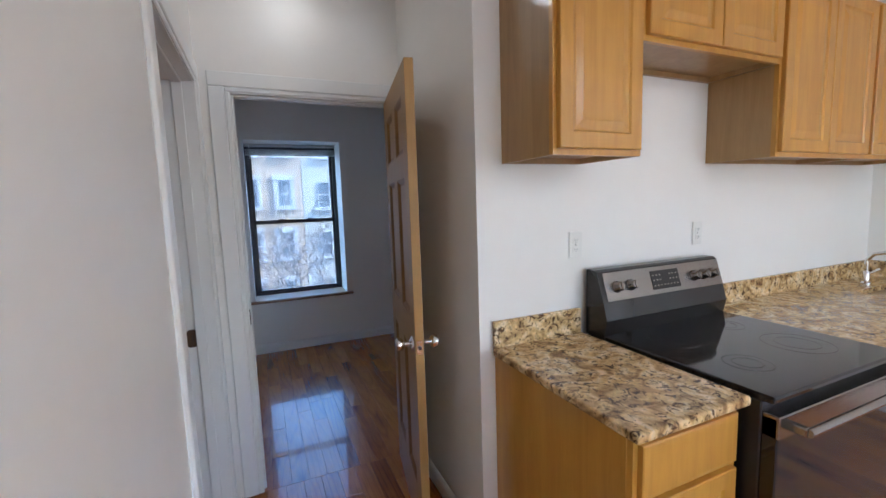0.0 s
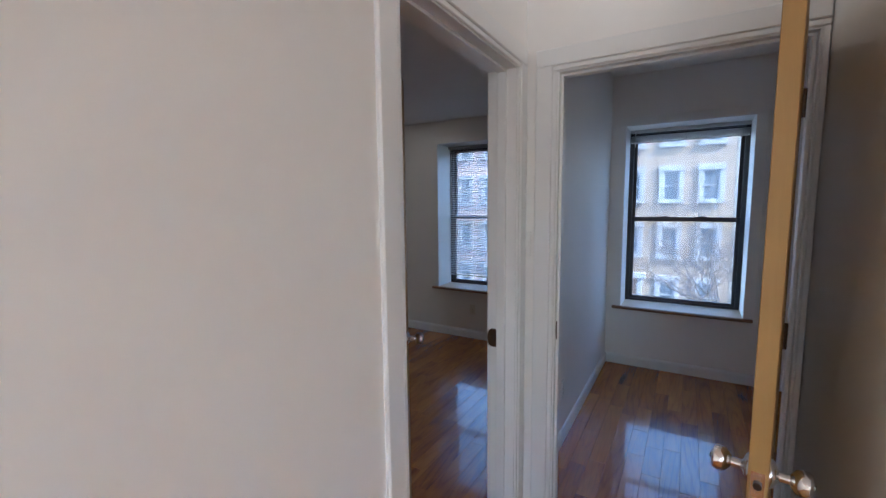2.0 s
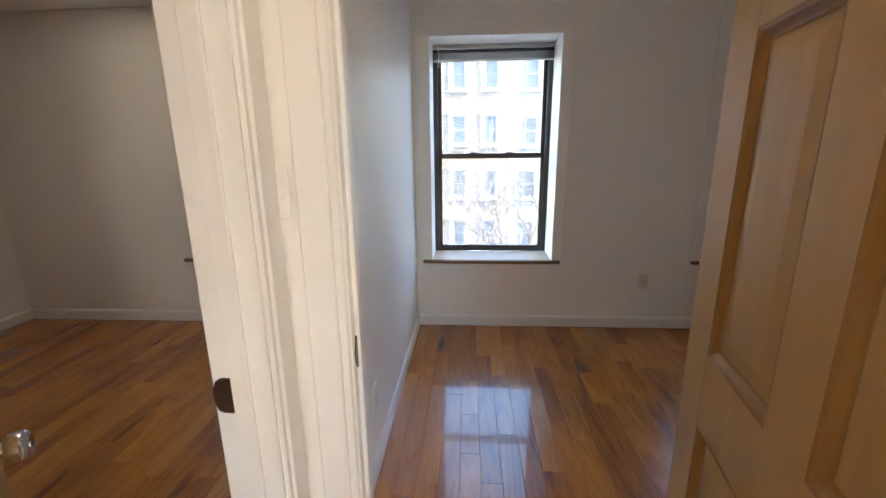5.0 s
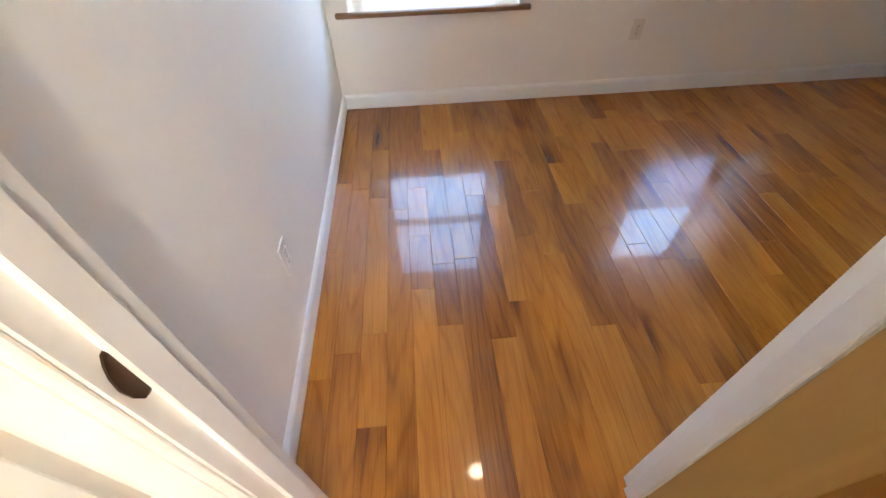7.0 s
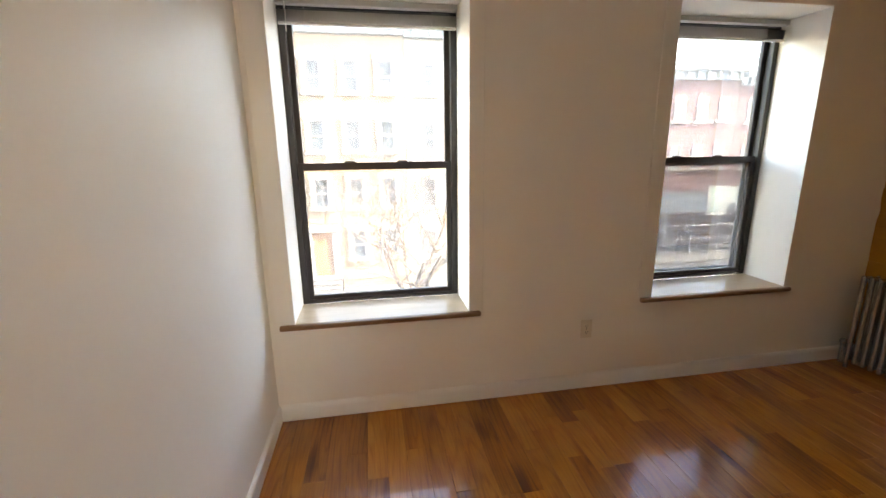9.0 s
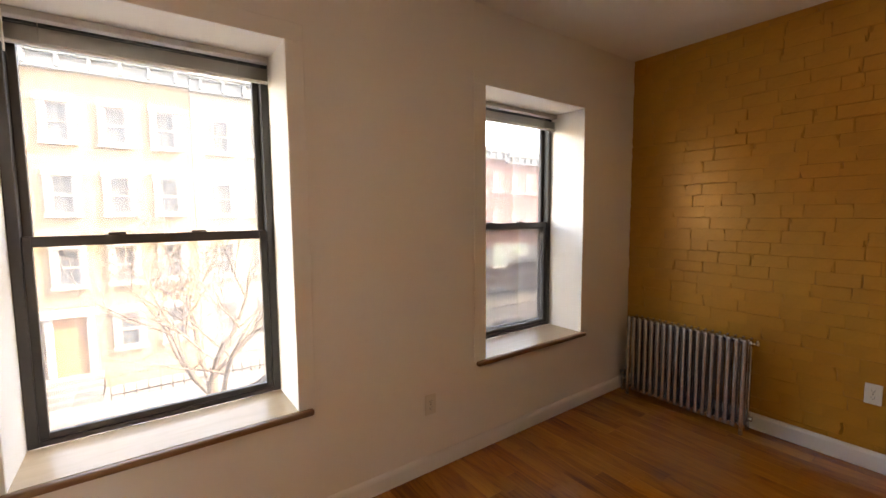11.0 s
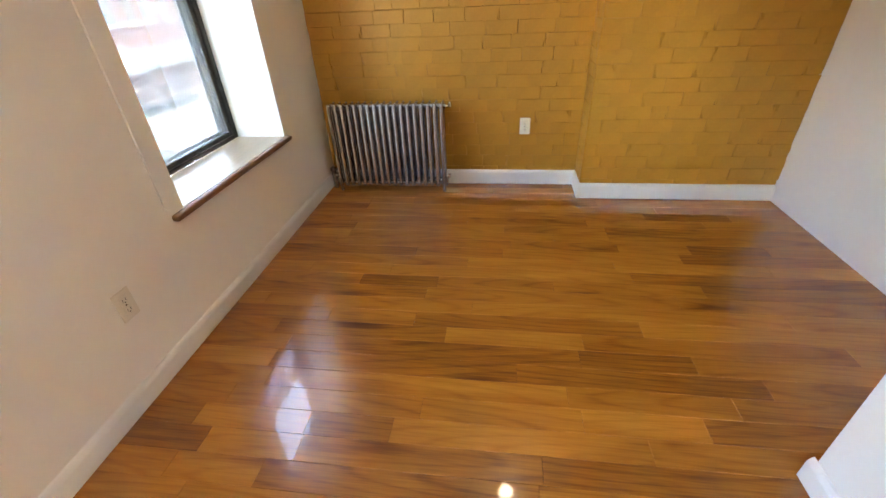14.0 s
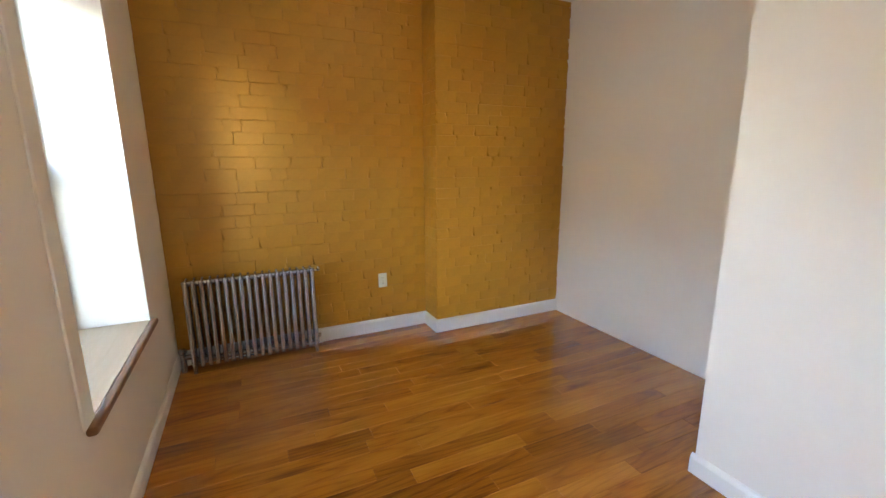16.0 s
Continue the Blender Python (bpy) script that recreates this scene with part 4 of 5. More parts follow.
def electric_range(x0, x1, label):
    root = thing("electric_range", label, "stove")
    y0, y1 = 0.905, 1.605
    boxes_part("body", [(x0, x1, y0, y1, 0.03, 0.900)], BLACK_ENAMEL, root, bevel=0.004)
    boxes_part("cooktop", [(x0 - 0.002, x1 + 0.002, y0 - 0.035, 1.50, 0.901, 0.922)], BLACK_GLASS, root, "black ceramic glass cooktop", bevel=0.006, seg=2)
    for cx, cy, r in ((x0 + 0.20, 1.06, 0.075), (x1 - 0.21, 1.09, 0.115), (x0 + 0.20, 1.33, 0.095), (x1 - 0.21, 1.36, 0.075)):
        bm = bmesh.new()
        for rr in (r, r * 0.62):
            lathe_ring(bm, rr, rr - 0.003, pose(cx, cy, 0.9222), 40)
        part("burner_ring", bm, DARK_RING, root)
    bm = bmesh.new()
    prof = [(1.50, 0.915), (1.485, 0.985), (1.505, 1.055), (1.545, 1.180), (1.560, 1.188), (1.605, 1.188), (1.605, 0.905), (1.50, 0.905)]
    ends = [[bm.verts.new((x, y, z)) for y, z in prof] for x in (x0, x1)]
    for i in range(len(prof)):
        j = (i + 1) % len(prof)
        bm.faces.new((ends[0][i], ends[0][j], ends[1][j], ends[1][i]))
    bm.faces.new(ends[0])
    bm.faces.new(ends[1])
    back = part("backguard", bm, BLACK_ENAMEL, root, "black enamel backguard")
    tilt = Matrix.Translation((0, 1.505, 1.055)) @ pose(0, 0, 0, -math.degrees(math.atan2(0.04, 0.125)))
    bm = bmesh.new()
    box(bm, x0 + 0.022, x1 - 0.004, -0.005, 0.0, 0.004, 0.126, 0.001)
    fascia = part("control_panel", bm, STEEL, root, "brushed stainless control panel")
    fascia.matrix_local = tilt
    bm = bmesh.new()
    w = (x0 + x1) / 2
    box(bm, w - 0.088, w + 0.088, -0.007, -0.004, 0.025, 0.108, 0.001)
    disp = part("display", bm, BLACK_GLASS, fascia)
    bm = bmesh.new()
    for i in range(8):
        for z in (0.042, 0.066, 0.088):
            if 2 < i < 5 and z > 0.06:
                continue
            box(bm, w - 0.080 + i * 0.0205, w - 0.070 + i * 0.0205, -0.0076, -0.007, z - 0.003, z + 0.003)
    part("key_marks", bm, STEEL, fascia)
    for kx in (x0 + 0.085, x0 + 0.165, x1 - 0.195, x1 - 0.130, x1 - 0.065):
        bm = bmesh.new()
        lathe(bm, [(0.025, 0.0), (0.025, 0.004), (0.021, 0.008), (0.019, 0.028), (0.016, 0.031), (0.006, 0.0315)], pose(kx, -0.005, 0.062, 90), 18)
        box(bm, kx - 0.004, kx + 0.004, -0.040, -0.030, 0.045, 0.079, 0.002)
        part("control_knob", bm, STEEL, fascia, "stainless control knob", smooth=True)
    boxes_part("oven_door", [(x0 + 0.004, x1 - 0.004, y0 - 0.042, y0, 0.215, 0.862)], BLACK_GLASS, root, "black glass oven door", bevel=0.004)
    boxes_part("door_trim", [(x0 + 0.004, x1 - 0.004, y0 - 0.046, y0 - 0.001, 0.800, 0.868)], STEEL, root, "stainless door top band", bevel=0.003)
    bm = bmesh.new()
    tube(bm, (x0 + 0.05, y0 - 0.092, 0.835), (x1 - 0.05, y0 - 0.092, 0.835), 0.0125, sides=14)
    handle = part("handle", bm, STEEL, root, "stainless bar handle", smooth=True)
    for hx in (x0 + 0.055, x1 - 0.055):
        boxes_part("bracket", [(hx - 0.012, hx + 0.012, y0 - 0.090, y0 - 0.040, 0.822, 0.848)], STEEL, handle, bevel=0.004)
    boxes_part("storage_drawer", [(x0 + 0.004, x1 - 0.004, y0 - 0.036, y0, 0.055, 0.205)], STEEL, root, bevel=0.004)
    for fx in (x0 + 0.05, x1 - 0.05):
        for fy in (y0 + 0.05, y1 - 0.05):
            bm = bmesh.new()
            tube(bm, (fx, fy, 0.0), (fx, fy, 0.03), 0.016, sides=10)
            part("foot", bm, BLACK_ENAMEL, root)


def lathe_ring(bm, r1, r0, m, sides):
    a = [bm.verts.new(m @ Vector((r1 * math.cos(2 * math.pi * i / sides), r1 * math.sin(2 * math.pi * i / sides), 0))) for i in range(sides)]
    b = [bm.verts.new(m @ Vector((r0 * math.cos(2 * math.pi * i / sides), r0 * math.sin(2 * math.pi * i / sides), 0.0003))) for i in range(sides)]
    for i in range(sides):
        bm.faces.new((a[i], a[(i + 1) % sides], b[(i + 1) % sides], b[i]))


electric_range(1.500, 2.262, "stainless and black electric range with glass cooktop")


# ---- rear windows of the kitchen, out of view: assumed as its daylight source ----
for i, (a, b) in enumerate(((0.9, 1.9), (2.95, 3.85))):
    root = thing("window_%d" % (i + 4), "dark framed double-hung rear window", "window", kind="structure")
    boxes_part("window_frame", [(a, a + 0.05, SOUTH - 0.2, SOUTH - 0.13, 0.7, 2.2), (b - 0.05, b, SOUTH - 0.2, SOUTH - 0.13, 0.7, 2.2), (a + 0.05, b - 0.05, SOUTH - 0.2, SOUTH - 0.13, 0.7, 0.75),
                                (a + 0.05, b - 0.05, SOUTH - 0.2, SOUTH - 0.13, 2.15, 2.2), (a + 0.05, b - 0.05, SOUTH - 0.2, SOUTH - 0.13, 1.42, 1.47)], DARK_FRAME, root)
    boxes_part("window_sill", [(a, b, SOUTH - 0.13, SOUTH + 0.03, 0.675, 0.699)], SILL_WOOD, root)
    p = boxes_part("pane", [(a + 0.05, b - 0.05, SOUTH - 0.168, SOUTH - 0.164, 0.75, 2.15)], GLASS, root)
    p.visible_shadow = False


# ---- street ----
GROUND = -5.4
structure("ground", [(-900, 900, -700, 900, GROUND - 0.5, GROUND - 0.16)], ASPHALT, "dark asphalt street and surroundings", "ground")
structure("road", [(-120, 120, 9.2, 19.0, GROUND - 0.158, GROUND - 0.14)], ASPHALT, "worn asphalt roadway", "road")
structure("pavement", [(-120, 12.5, 19.0, 24.0, GROUND - 0.158, GROUND), (-120, 120, 5.6, 9.2, GROUND - 0.158, GROUND)], CONCRETE, "pale concrete pavement with raised kerb", "pavement", bevel=0.03)
structure("wall_lower_building", [(-3.6, 4.3, -2.9, 5.2, GROUND - 0.16, -0.32)], PINK_FACADE, "brick lower storeys of the apartment house", "wall")
structure("roof_slab", [(-3.6, 4.3, -2.95, 5.22, 2.92, 3.05), (-3.6, -0.06, -2.95, 4.8, 2.74, 2.92)], CONCRETE, "flat roof slab over the apartment", "roof")


def far_window(parent, x, y, z, w, h, trim=True):
    """A sash window in a facade that faces -y: surround, dark glass, sash bars, sill."""
    root = new("window")
    root.parent = parent
    root.location = (x, y, z)
    if trim:
        t = 0.20
        boxes_part("surround", [(-w / 2 - t, -w / 2, -0.06, 0.05, -h / 2, h / 2), (w / 2, w / 2 + t, -0.06, 0.05, -h / 2, h / 2), (-w / 2 - t - 0.03, w / 2 + t + 0.03, -0.10, 0.05, h / 2, h / 2 + 0.26)], FACADE_TRIM, root, bevel=0.01)
    boxes_part("sill", [(-w / 2 - 0.24, w / 2 + 0.24, -0.13, 0.05, -h / 2 - 0.14, -h / 2)], FACADE_TRIM, root, bevel=0.01)
    boxes_part("sash", [(-w / 2, -w / 2 + 0.06, -0.02, 0.05, -h / 2, h / 2), (w / 2 - 0.06, w / 2, -0.02, 0.05, -h / 2, h / 2), (-w / 2 + 0.06, w / 2 - 0.06, -0.02, 0.05, -0.035, 0.035),
                        (-w / 2 + 0.06, w / 2 - 0.06, -0.02, 0.05, h / 2 - 0.06, h / 2), (-w / 2 + 0.06, w / 2 - 0.06, -0.02, 0.05, -h / 2, -h / 2 + 0.07)], FACADE_TRIM, root)
    boxes_part("pane", [(-w / 2 + 0.06, w / 2 - 0.06, 0.03, 0.045, -h / 2 + 0.07, h / 2 - 0.06)], FAR_GLASS, root)
    return root


def row_house(label, mat, x0, x1, y, xs, rows, top, w=0.66, h=1.42, deep=11.0, door_x=None, trim=True, ground=GROUND):
    root = thing("row_house", label, "building", group="houses across the street")
    boxes_part("wall", [(x0, x1, y + 0.05, y + deep, ground - 0.3, top)], mat, root)
    boxes_part("roof", [(x0, x1, y + 0.06, y + deep, top, top + 0.12)], CONCRETE, root)
    rows_c = [(x0, x1, y - 0.18, y + 0.05, top - 0.75, top - 0.62), (x0, x1, y - 0.10, y + 0.05, top - 0.62, top - 0.18), (x0 - 0.02, x1 + 0.02, y - 0.55, y + 0.05, top - 0.18, top + 0.16), (x0, x1, y - 0.42, y + 0.05, top - 0.26, top - 0.18)]
    cornice = boxes_part("cornice", rows_c, CORNICE, root, "grey painted projecting cornice", bevel=0.02)
    n = max(3, int((x1 - x0) / 0.8))
    bk = bmesh.new()
    box(bk, -0.07, 0.07, -0.40, -0.08, -0.5, 0.0, 0.03)
    bracket = finish("bracket", bk, CORNICE)
    for i in range(n):
        ob = new("bracket", bracket)
        ob.parent = cornice
        ob.location = (x0 + (i + 0.5) * (x1 - x0) / n, y, top - 0.19)
    for z in rows:
        for x in xs:
            far_window(root, x, y, z, w, h, trim)
    if door_x is not None:
        for x in xs[1:]:
            far_window(root, x, y, -3.15, w, h, trim)
        stoop = boxes_part("stoop", [(door_x - 0.9, door_x + 0.9, y - 1.5 + i * 0.28, y + 0.05, ground, ground + 0.18 * (i + 1)) for i in range(4)], CONCRETE, root)
        boxes_part("door_surround", [(door_x - 0.72, door_x - 0.48, y - 0.16, y + 0.05, ground + 0.72, ground + 3.0), (door_x + 0.48, door_x + 0.72, y - 0.16, y + 0.05, ground + 0.72, ground + 3.0), (door_x - 0.85, door_x + 0.85, y - 0.25, y + 0.05, ground + 3.0, ground + 3.3)], FACADE_TRIM, root, bevel=0.02)
        boxes_part("front_door", [(door_x - 0.48, door_x + 0.48, y - 0.04, y + 0.05, ground + 0.72, ground + 3.0)], SILL_EDGE, root, "brown wooden front door", bevel=0.01)
    return root


ROWS_Z = (4.95, 2.25, -0.50, -3.10)
row_house("tan painted row house with white window surrounds", TAN_FACADE, -3.05, 2.42, 24.0, (-1.84, -0.14, 1.50), ROWS_Z[:3], 7.55, door_x=-1.95)
row_house("cream painted row house with tall sash windows", WHITE_FACADE, 2.44, 8.3, 24.0, (3.55, 5.2, 6.9), (4.9, 2.15, -0.55, -3.2), 7.45, trim=False)
row_house("pink brick row house with white window surrounds", PINK_FACADE, -8.6, -3.07, 24.0, (-7.5, -5.85, -4.2), ROWS_Z, 7.55, door_x=None)
row_house("pink brick row house with white window surrounds", PINK_FACADE, -14.2, -8.62, 24.0, (-13.0, -11.4, -9.8), ROWS_Z, 7.6)
row_house("tan painted row house with white window surrounds", TAN_FACADE, -20.0, -14.22, 24.0, (-18.9, -17.2, -15.5), ROWS_Z, 7.55)
RED_X, RED_Y = 17.0, 29.0
row_house("red brick corner building with stone cornice", RED_FACADE, RED_X, RED_X + 9.0, RED_Y, [RED_X + 1.1 + 1.7 * i for i in range(5)], (4.1, 0.9), 6.7, w=0.8, h=1.6, trim=False)
row_house("red brick building with stone cornice", RED_FACADE, RED_X + 9.02, RED_X + 20.0, RED_Y, [RED_X + 10.2 + 1.75 * i for i in range(6)], (4.0, 0.8), 6.4, w=0.8, h=1.6, trim=False)
row_house("red brick building at the far end of the street", RED_FACADE, RED_X + 20.02, RED_X + 34.0, RED_Y, [RED_X + 21.2 + 2.0 * i for i in range(6)], (3.8, 0.7), 6.0, w=0.9, h=1.6, trim=False)
structure("pavement_corner", [(14.5, 80, 25.0, RED_Y, GROUND - 0.158, GROUND)], CONCRETE, "pale concrete pavement by the corner building", "pavement", bevel=0.03)

# shop signs and pavement scaffold at the corner building
SIGN_W = material("sign_white", (0.26, 0.27, 0.27), 0.5, vary=0.04)
SIGN_INK = material("sign_ink", (0.10, 0.22, 0.16), 0.6)
SHED = material("shed_board", (0.06, 0.075, 0.09), 0.7, vary=0.12, scale=1.0)
PIPE = material("galvanised_pipe", (0.26, 0.275, 0.29), 0.45, 0.6, vary=0.1)
shed = thing("sidewalk_shed", "sidewalk scaffold with grey boards and galvanised pipes", "scaffold")
boxes_part("deck", [(RED_X - 0.5, RED_X + 20, RED_Y - 3.0, RED_Y - 0.3, -2.5, -2.3)], SHED, shed)
boxes_part("parapet_board", [(RED_X - 0.5, RED_X + 20, RED_Y - 3.05, RED_Y - 3.0, -2.5, -1.2)], SHED, shed)
for i in range(11):
    for y in (RED_Y - 2.9, RED_Y - 0.6):
        bm = bmesh.new()
        tube(bm, (RED_X + 2.0 * i, y, GROUND), (RED_X + 2.0 * i, y, -2.5), 0.055, sides=8)
        part("post", bm, PIPE, shed)
for i in range(10):
    bm = bmesh.new()
    for z in (-3.4, -4.3):
        tube(bm, (RED_X + 2.0 * i, RED_Y - 2.9, z), (RED_X + 2.0 * i + 2.0, RED_Y - 2.9, z), 0.04, sides=6)
    tube(bm, (RED_X + 2.0 * i, RED_Y - 2.9, GROUND + 0.2), (RED_X + 2.0 * i + 2.0, RED_Y - 2.9, -3.4), 0.035, sides=6)
    part("brace", bm, PIPE, shed)


def sign_board(x0, x1, z0, z1, bars):
    root = thing("sign_board", "white printed sign board on the scaffold parapet", "sign", group="scaffold signs")
    y = RED_Y - 3.09
    boxes_part("board", [(x0, x1, y, y + 0.035, z0, z1)], SIGN_W, root)
    for k in range(bars):
        z = z1 - (k + 0.7) * (z1 - z0) / (bars + 0.6)
        boxes_part("text_bar", [(x0 + 0.2, x1 - 0.25 - 0.3 * (k % 2), y - 0.008, y, z - 0.07, z + 0.07)], SIGN_INK, root)


sign_board(21.7, 23.25, -2.75, -0.85, 4)
sign_board(23.30, 25.5, -2.0, -0.95, 2)


# ---- bare street trees ----
def bare_tree(x, y, height, seed, label):
    rng = random.Random(seed)
    root = thing("street_tree", label, "tree", group="street trees", at=pose(x, y, GROUND))
    limbs, twigs = ([], []), ([], [])

    def stick(store, a, b, r0, r1, sides):
        verts, faces = store
        q = (b - a).to_track_quat("Z", "Y")
        k = len(verts)
        for p, r in ((a, r0), (b, r1)):
            for i in range(sides):
                t = 2 * math.pi * i / sides
                verts.append(p + q @ Vector((r * math.cos(t), r * math.sin(t), 0)))
        faces.extend((k + i, k + (i + 1) % sides, k + sides + (i + 1) % sides, k + sides + i) for i in range(sides))

    def grow(p, d, length, r, level):
        steps = 4 if level < 3 else 3
        for i in range(steps):
            q = p + d * (length / steps)
            r2 = r * (0.86 if i < steps - 1 else 0.7)
            stick(limbs if level < 3 else twigs, p, q, r, r2, 7 if level < 2 else (5 if level < 3 else 4))
            d = (d + Vector((rng.uniform(-0.25, 0.25), rng.uniform(-0.25, 0.25), rng.uniform(-0.08, 0.20)))).normalized()
            p, r = q, r2
            if level < 4 and (i > 0 or level > 1):
                for k in range(1 if level < 1 else rng.choice((1, 1, 2))):
                    a = rng.uniform(0, 2 * math.pi)
                    side = Vector((math.cos(a), math.sin(a), rng.uniform(-0.1, 0.7))).normalized()
                    nd = (d * 0.55 + side * 0.8).normalized()
                    grow(p, nd, length * rng.uniform(0.50, 0.74), max(r * 0.62, 0.011), level + 1)

    trunk = bmesh.new()
    p, r = Vector((0, 0, -0.1)), height * 0.020
    d = Vector((0.03, 0, 1)).normalized()
    for i in range(4):
        q = p + d * height * 0.045
        tube(trunk, p, q, r, r * 0.93, sides=12)
        p, r = q, r * 0.93
        d = (d + Vector((rng.uniform(-0.06, 0.06), rng.uniform(-0.06, 0.06), 0))).normalized()
    part("trunk", trunk, BARK, root, smooth=True)
    for k in range(7):
        a = 2 * math.pi * k / 7 + rng.uniform(-0.4, 0.4)
        grow(p - Vector((0, 0, 0.15 * k)), Vector((0.75 * math.cos(a), 0.75 * math.sin(a), rng.uniform(0.5, 1.2))).normalized(), height * rng.uniform(0.27, 0.36), r * 0.55, 1)
    for nm, store, lab in (("limbs", limbs, ""), ("crown", twigs, "fine bare twigs")):
        me = bpy.data.meshes.new(nm)
        me.from_pydata(store[0], [], store[1])
        me.materials.append(BARK)
        ob = new(nm, me)
        ob.parent = root
        if lab:
            ob["label"] = lab


bare_tree(2.0, 17.2, 11.0, 4, "leafless street tree with spreading brown limbs")
bare_tree(-6.5, 20.2, 6.5, 9, "leafless street tree with spreading brown limbs")
bare_tree(-14.0, 20.2, 7.2, 12, "leafless street tree with spreading brown limbs")

IRON = material("black_iron", (0.03, 0.03, 0.03), 0.5, 0.5)


def railing(x0, x1, y):
    root = thing("iron_railing", "low black iron railing along the pavement", "railing", group="iron railings")
    boxes_part("rail", [(x0, x1, y - 0.02, y + 0.02, GROUND + 0.85, GROUND + 0.89), (x0, x1, y - 0.02, y + 0.02, GROUND + 0.15, GROUND + 0.19)], IRON, root)
    n = int((x1 - x0) / 0.35)
    for i in range(n + 1):
        x = x0 + (x1 - x0) * i / n
        boxes_part("picket", [(x - 0.015, x + 0.015, y - 0.015, y + 0.015, GROUND, GROUND + 1.0)], IRON, root)


railing(-0.8, 2.3, 22.4)
railing(2.6, 8.0, 22.4)


# ---- parked cars ----
def parked_car(x, y, paint, label, turn=0.0):
    root = thing("parked_car", label, "car", group="parked cars", at=pose(x, y, GROUND - 0.14, 0, 0, turn))
    L, W = 2.2, 0.88
    side = [(-2.2, 0.35), (-2.22, 0.62), (-2.05, 0.82), (-1.15, 0.92), (-0.55, 1.38), (0.75, 1.42), (1.45, 1.0), (2.1, 0.90), (2.22, 0.60), (2.18, 0.32)]

    def prism(pts, w0, w1):
        bm = bmesh.new()
        lo = [bm.verts.new((px, -(w0 if pz < 0.95 else w1), pz)) for px, pz in pts]
        hi = [bm.verts.new((px, (w0 if pz < 0.95 else w1), pz)) for px, pz in pts]
        k = len(pts)
        for i in range(k):
            bm.faces.new((lo[i], lo[(i + 1) % k], hi[(i + 1) % k], hi[i]))
        bm.faces.new(lo)
        bm.faces.new(hi)
        return bm

    body = prism(side, W, W * 0.78)
    bmesh.ops.bevel(body, geom=list(body.edges), offset=0.05, segments=2, affect="EDGES")
    part("body", body, paint, root, smooth=True)
    glass = bmesh.new()
    for s in (-1, 1):
        vs = [glass.verts.new((px, s * (W * 0.80 + (1.38 - pz) * 0.19 + 0.012), pz)) for px, pz in ((-0.95, 0.98), (-0.50, 1.31), (0.70, 1.34), (1.25, 1.0))]
        glass.faces.new(vs)
    r = bmesh.ops.extrude_face_region(glass, geom=list(glass.faces))
    part("side_window", glass, FAR_GLASS, root)
    for px0, pz0, px1, pz1 in ((-1.12, 0.96, -0.58, 1.37), (1.42, 1.03, 0.80, 1.41)):
        g = bmesh.new()
        o = -0.025 if px0 < 0 else 0.025
        vs = [g.verts.new(v) for v in ((px0 + o, -0.60, pz0 + 0.02), (px0 + o, 0.60, pz0 + 0.02), (px1 + o, 0.55, pz1 + 0.005), (px1 + o, -0.55, pz1 + 0.005))]
        g.faces.new(vs)
        bmesh.ops.solidify(g, geom=list(g.faces), thickness=0.015)
        part("windscreen" if px0 < 0 else "rear_window", g, FAR_GLASS, root)
    for wx in (-1.38, 1.35):
        for s in (-1, 1):
            bm = bmesh.new()
            tube(bm, (wx, s * 0.70, 0.33), (wx, s * 0.90, 0.33), 0.33, sides=20)
            wheel = part("wheel", bm, IRON, root, smooth=True)
            bm = bmesh.new()
            tube(bm, (wx, s * 0.89, 0.33), (wx, s * 0.912, 0.33), 0.20, 0.17, sides=16)
            part("rim", bm, STEEL, wheel)
    for s in (-1, 1):
        boxes_part("headlight", [(-2.225, -2.12, s * 0.66 - 0.14, s * 0.66 + 0.14, 0.62, 0.74)], FACADE_TRIM, root, bevel=0.02)
        boxes_part("tail_light", [(2.12, 2.225, s * 0.66 - 0.14, s * 0.66 + 0.14, 0.66, 0.80)], RED_FACADE, root, bevel=0.02)


DARK_PAINT = material("dark_car_paint", (0.03, 0.035, 0.05), 0.2, 0.2, coat=0.6)
WHITE_PAINT = material("white_car_paint", (0.50, 0.51, 0.52), 0.25, coat=0.6)
parked_car(4.6, 17.9, DARK_PAINT, "dark blue parked saloon car at the kerb")
parked_car(10.4, 17.9, WHITE_PAINT, "white parked saloon car at the kerb")
parked_car(-4.8, 17.9, WHITE_PAINT, "white parked saloon car at the kerb")
parked_car(15.6, 17.9, DARK_PAINT, "dark blue parked saloon car at the kerb")


# ---- painted brick wall and chimney breast ----
BASE_H = 0.100
wall_brick = structure("wall_brick", [(BRICK_X + 0.022, BRICK_X + 0.32, END_Y, FRONT, 0.0, CEIL + 0.03)], OCHRE_JOINT, "ochre painted brick wall with uneven joints", "wall")
wall_pier = structure("wall_chimney", [(PIER_X + 0.022, BRICK_X + 0.022, END_Y, PIER_Y - 0.022, 0.0, CEIL + 0.03)], OCHRE_JOINT, "ochre painted brick chimney breast", "wall")
brick_rng = random.Random(7)


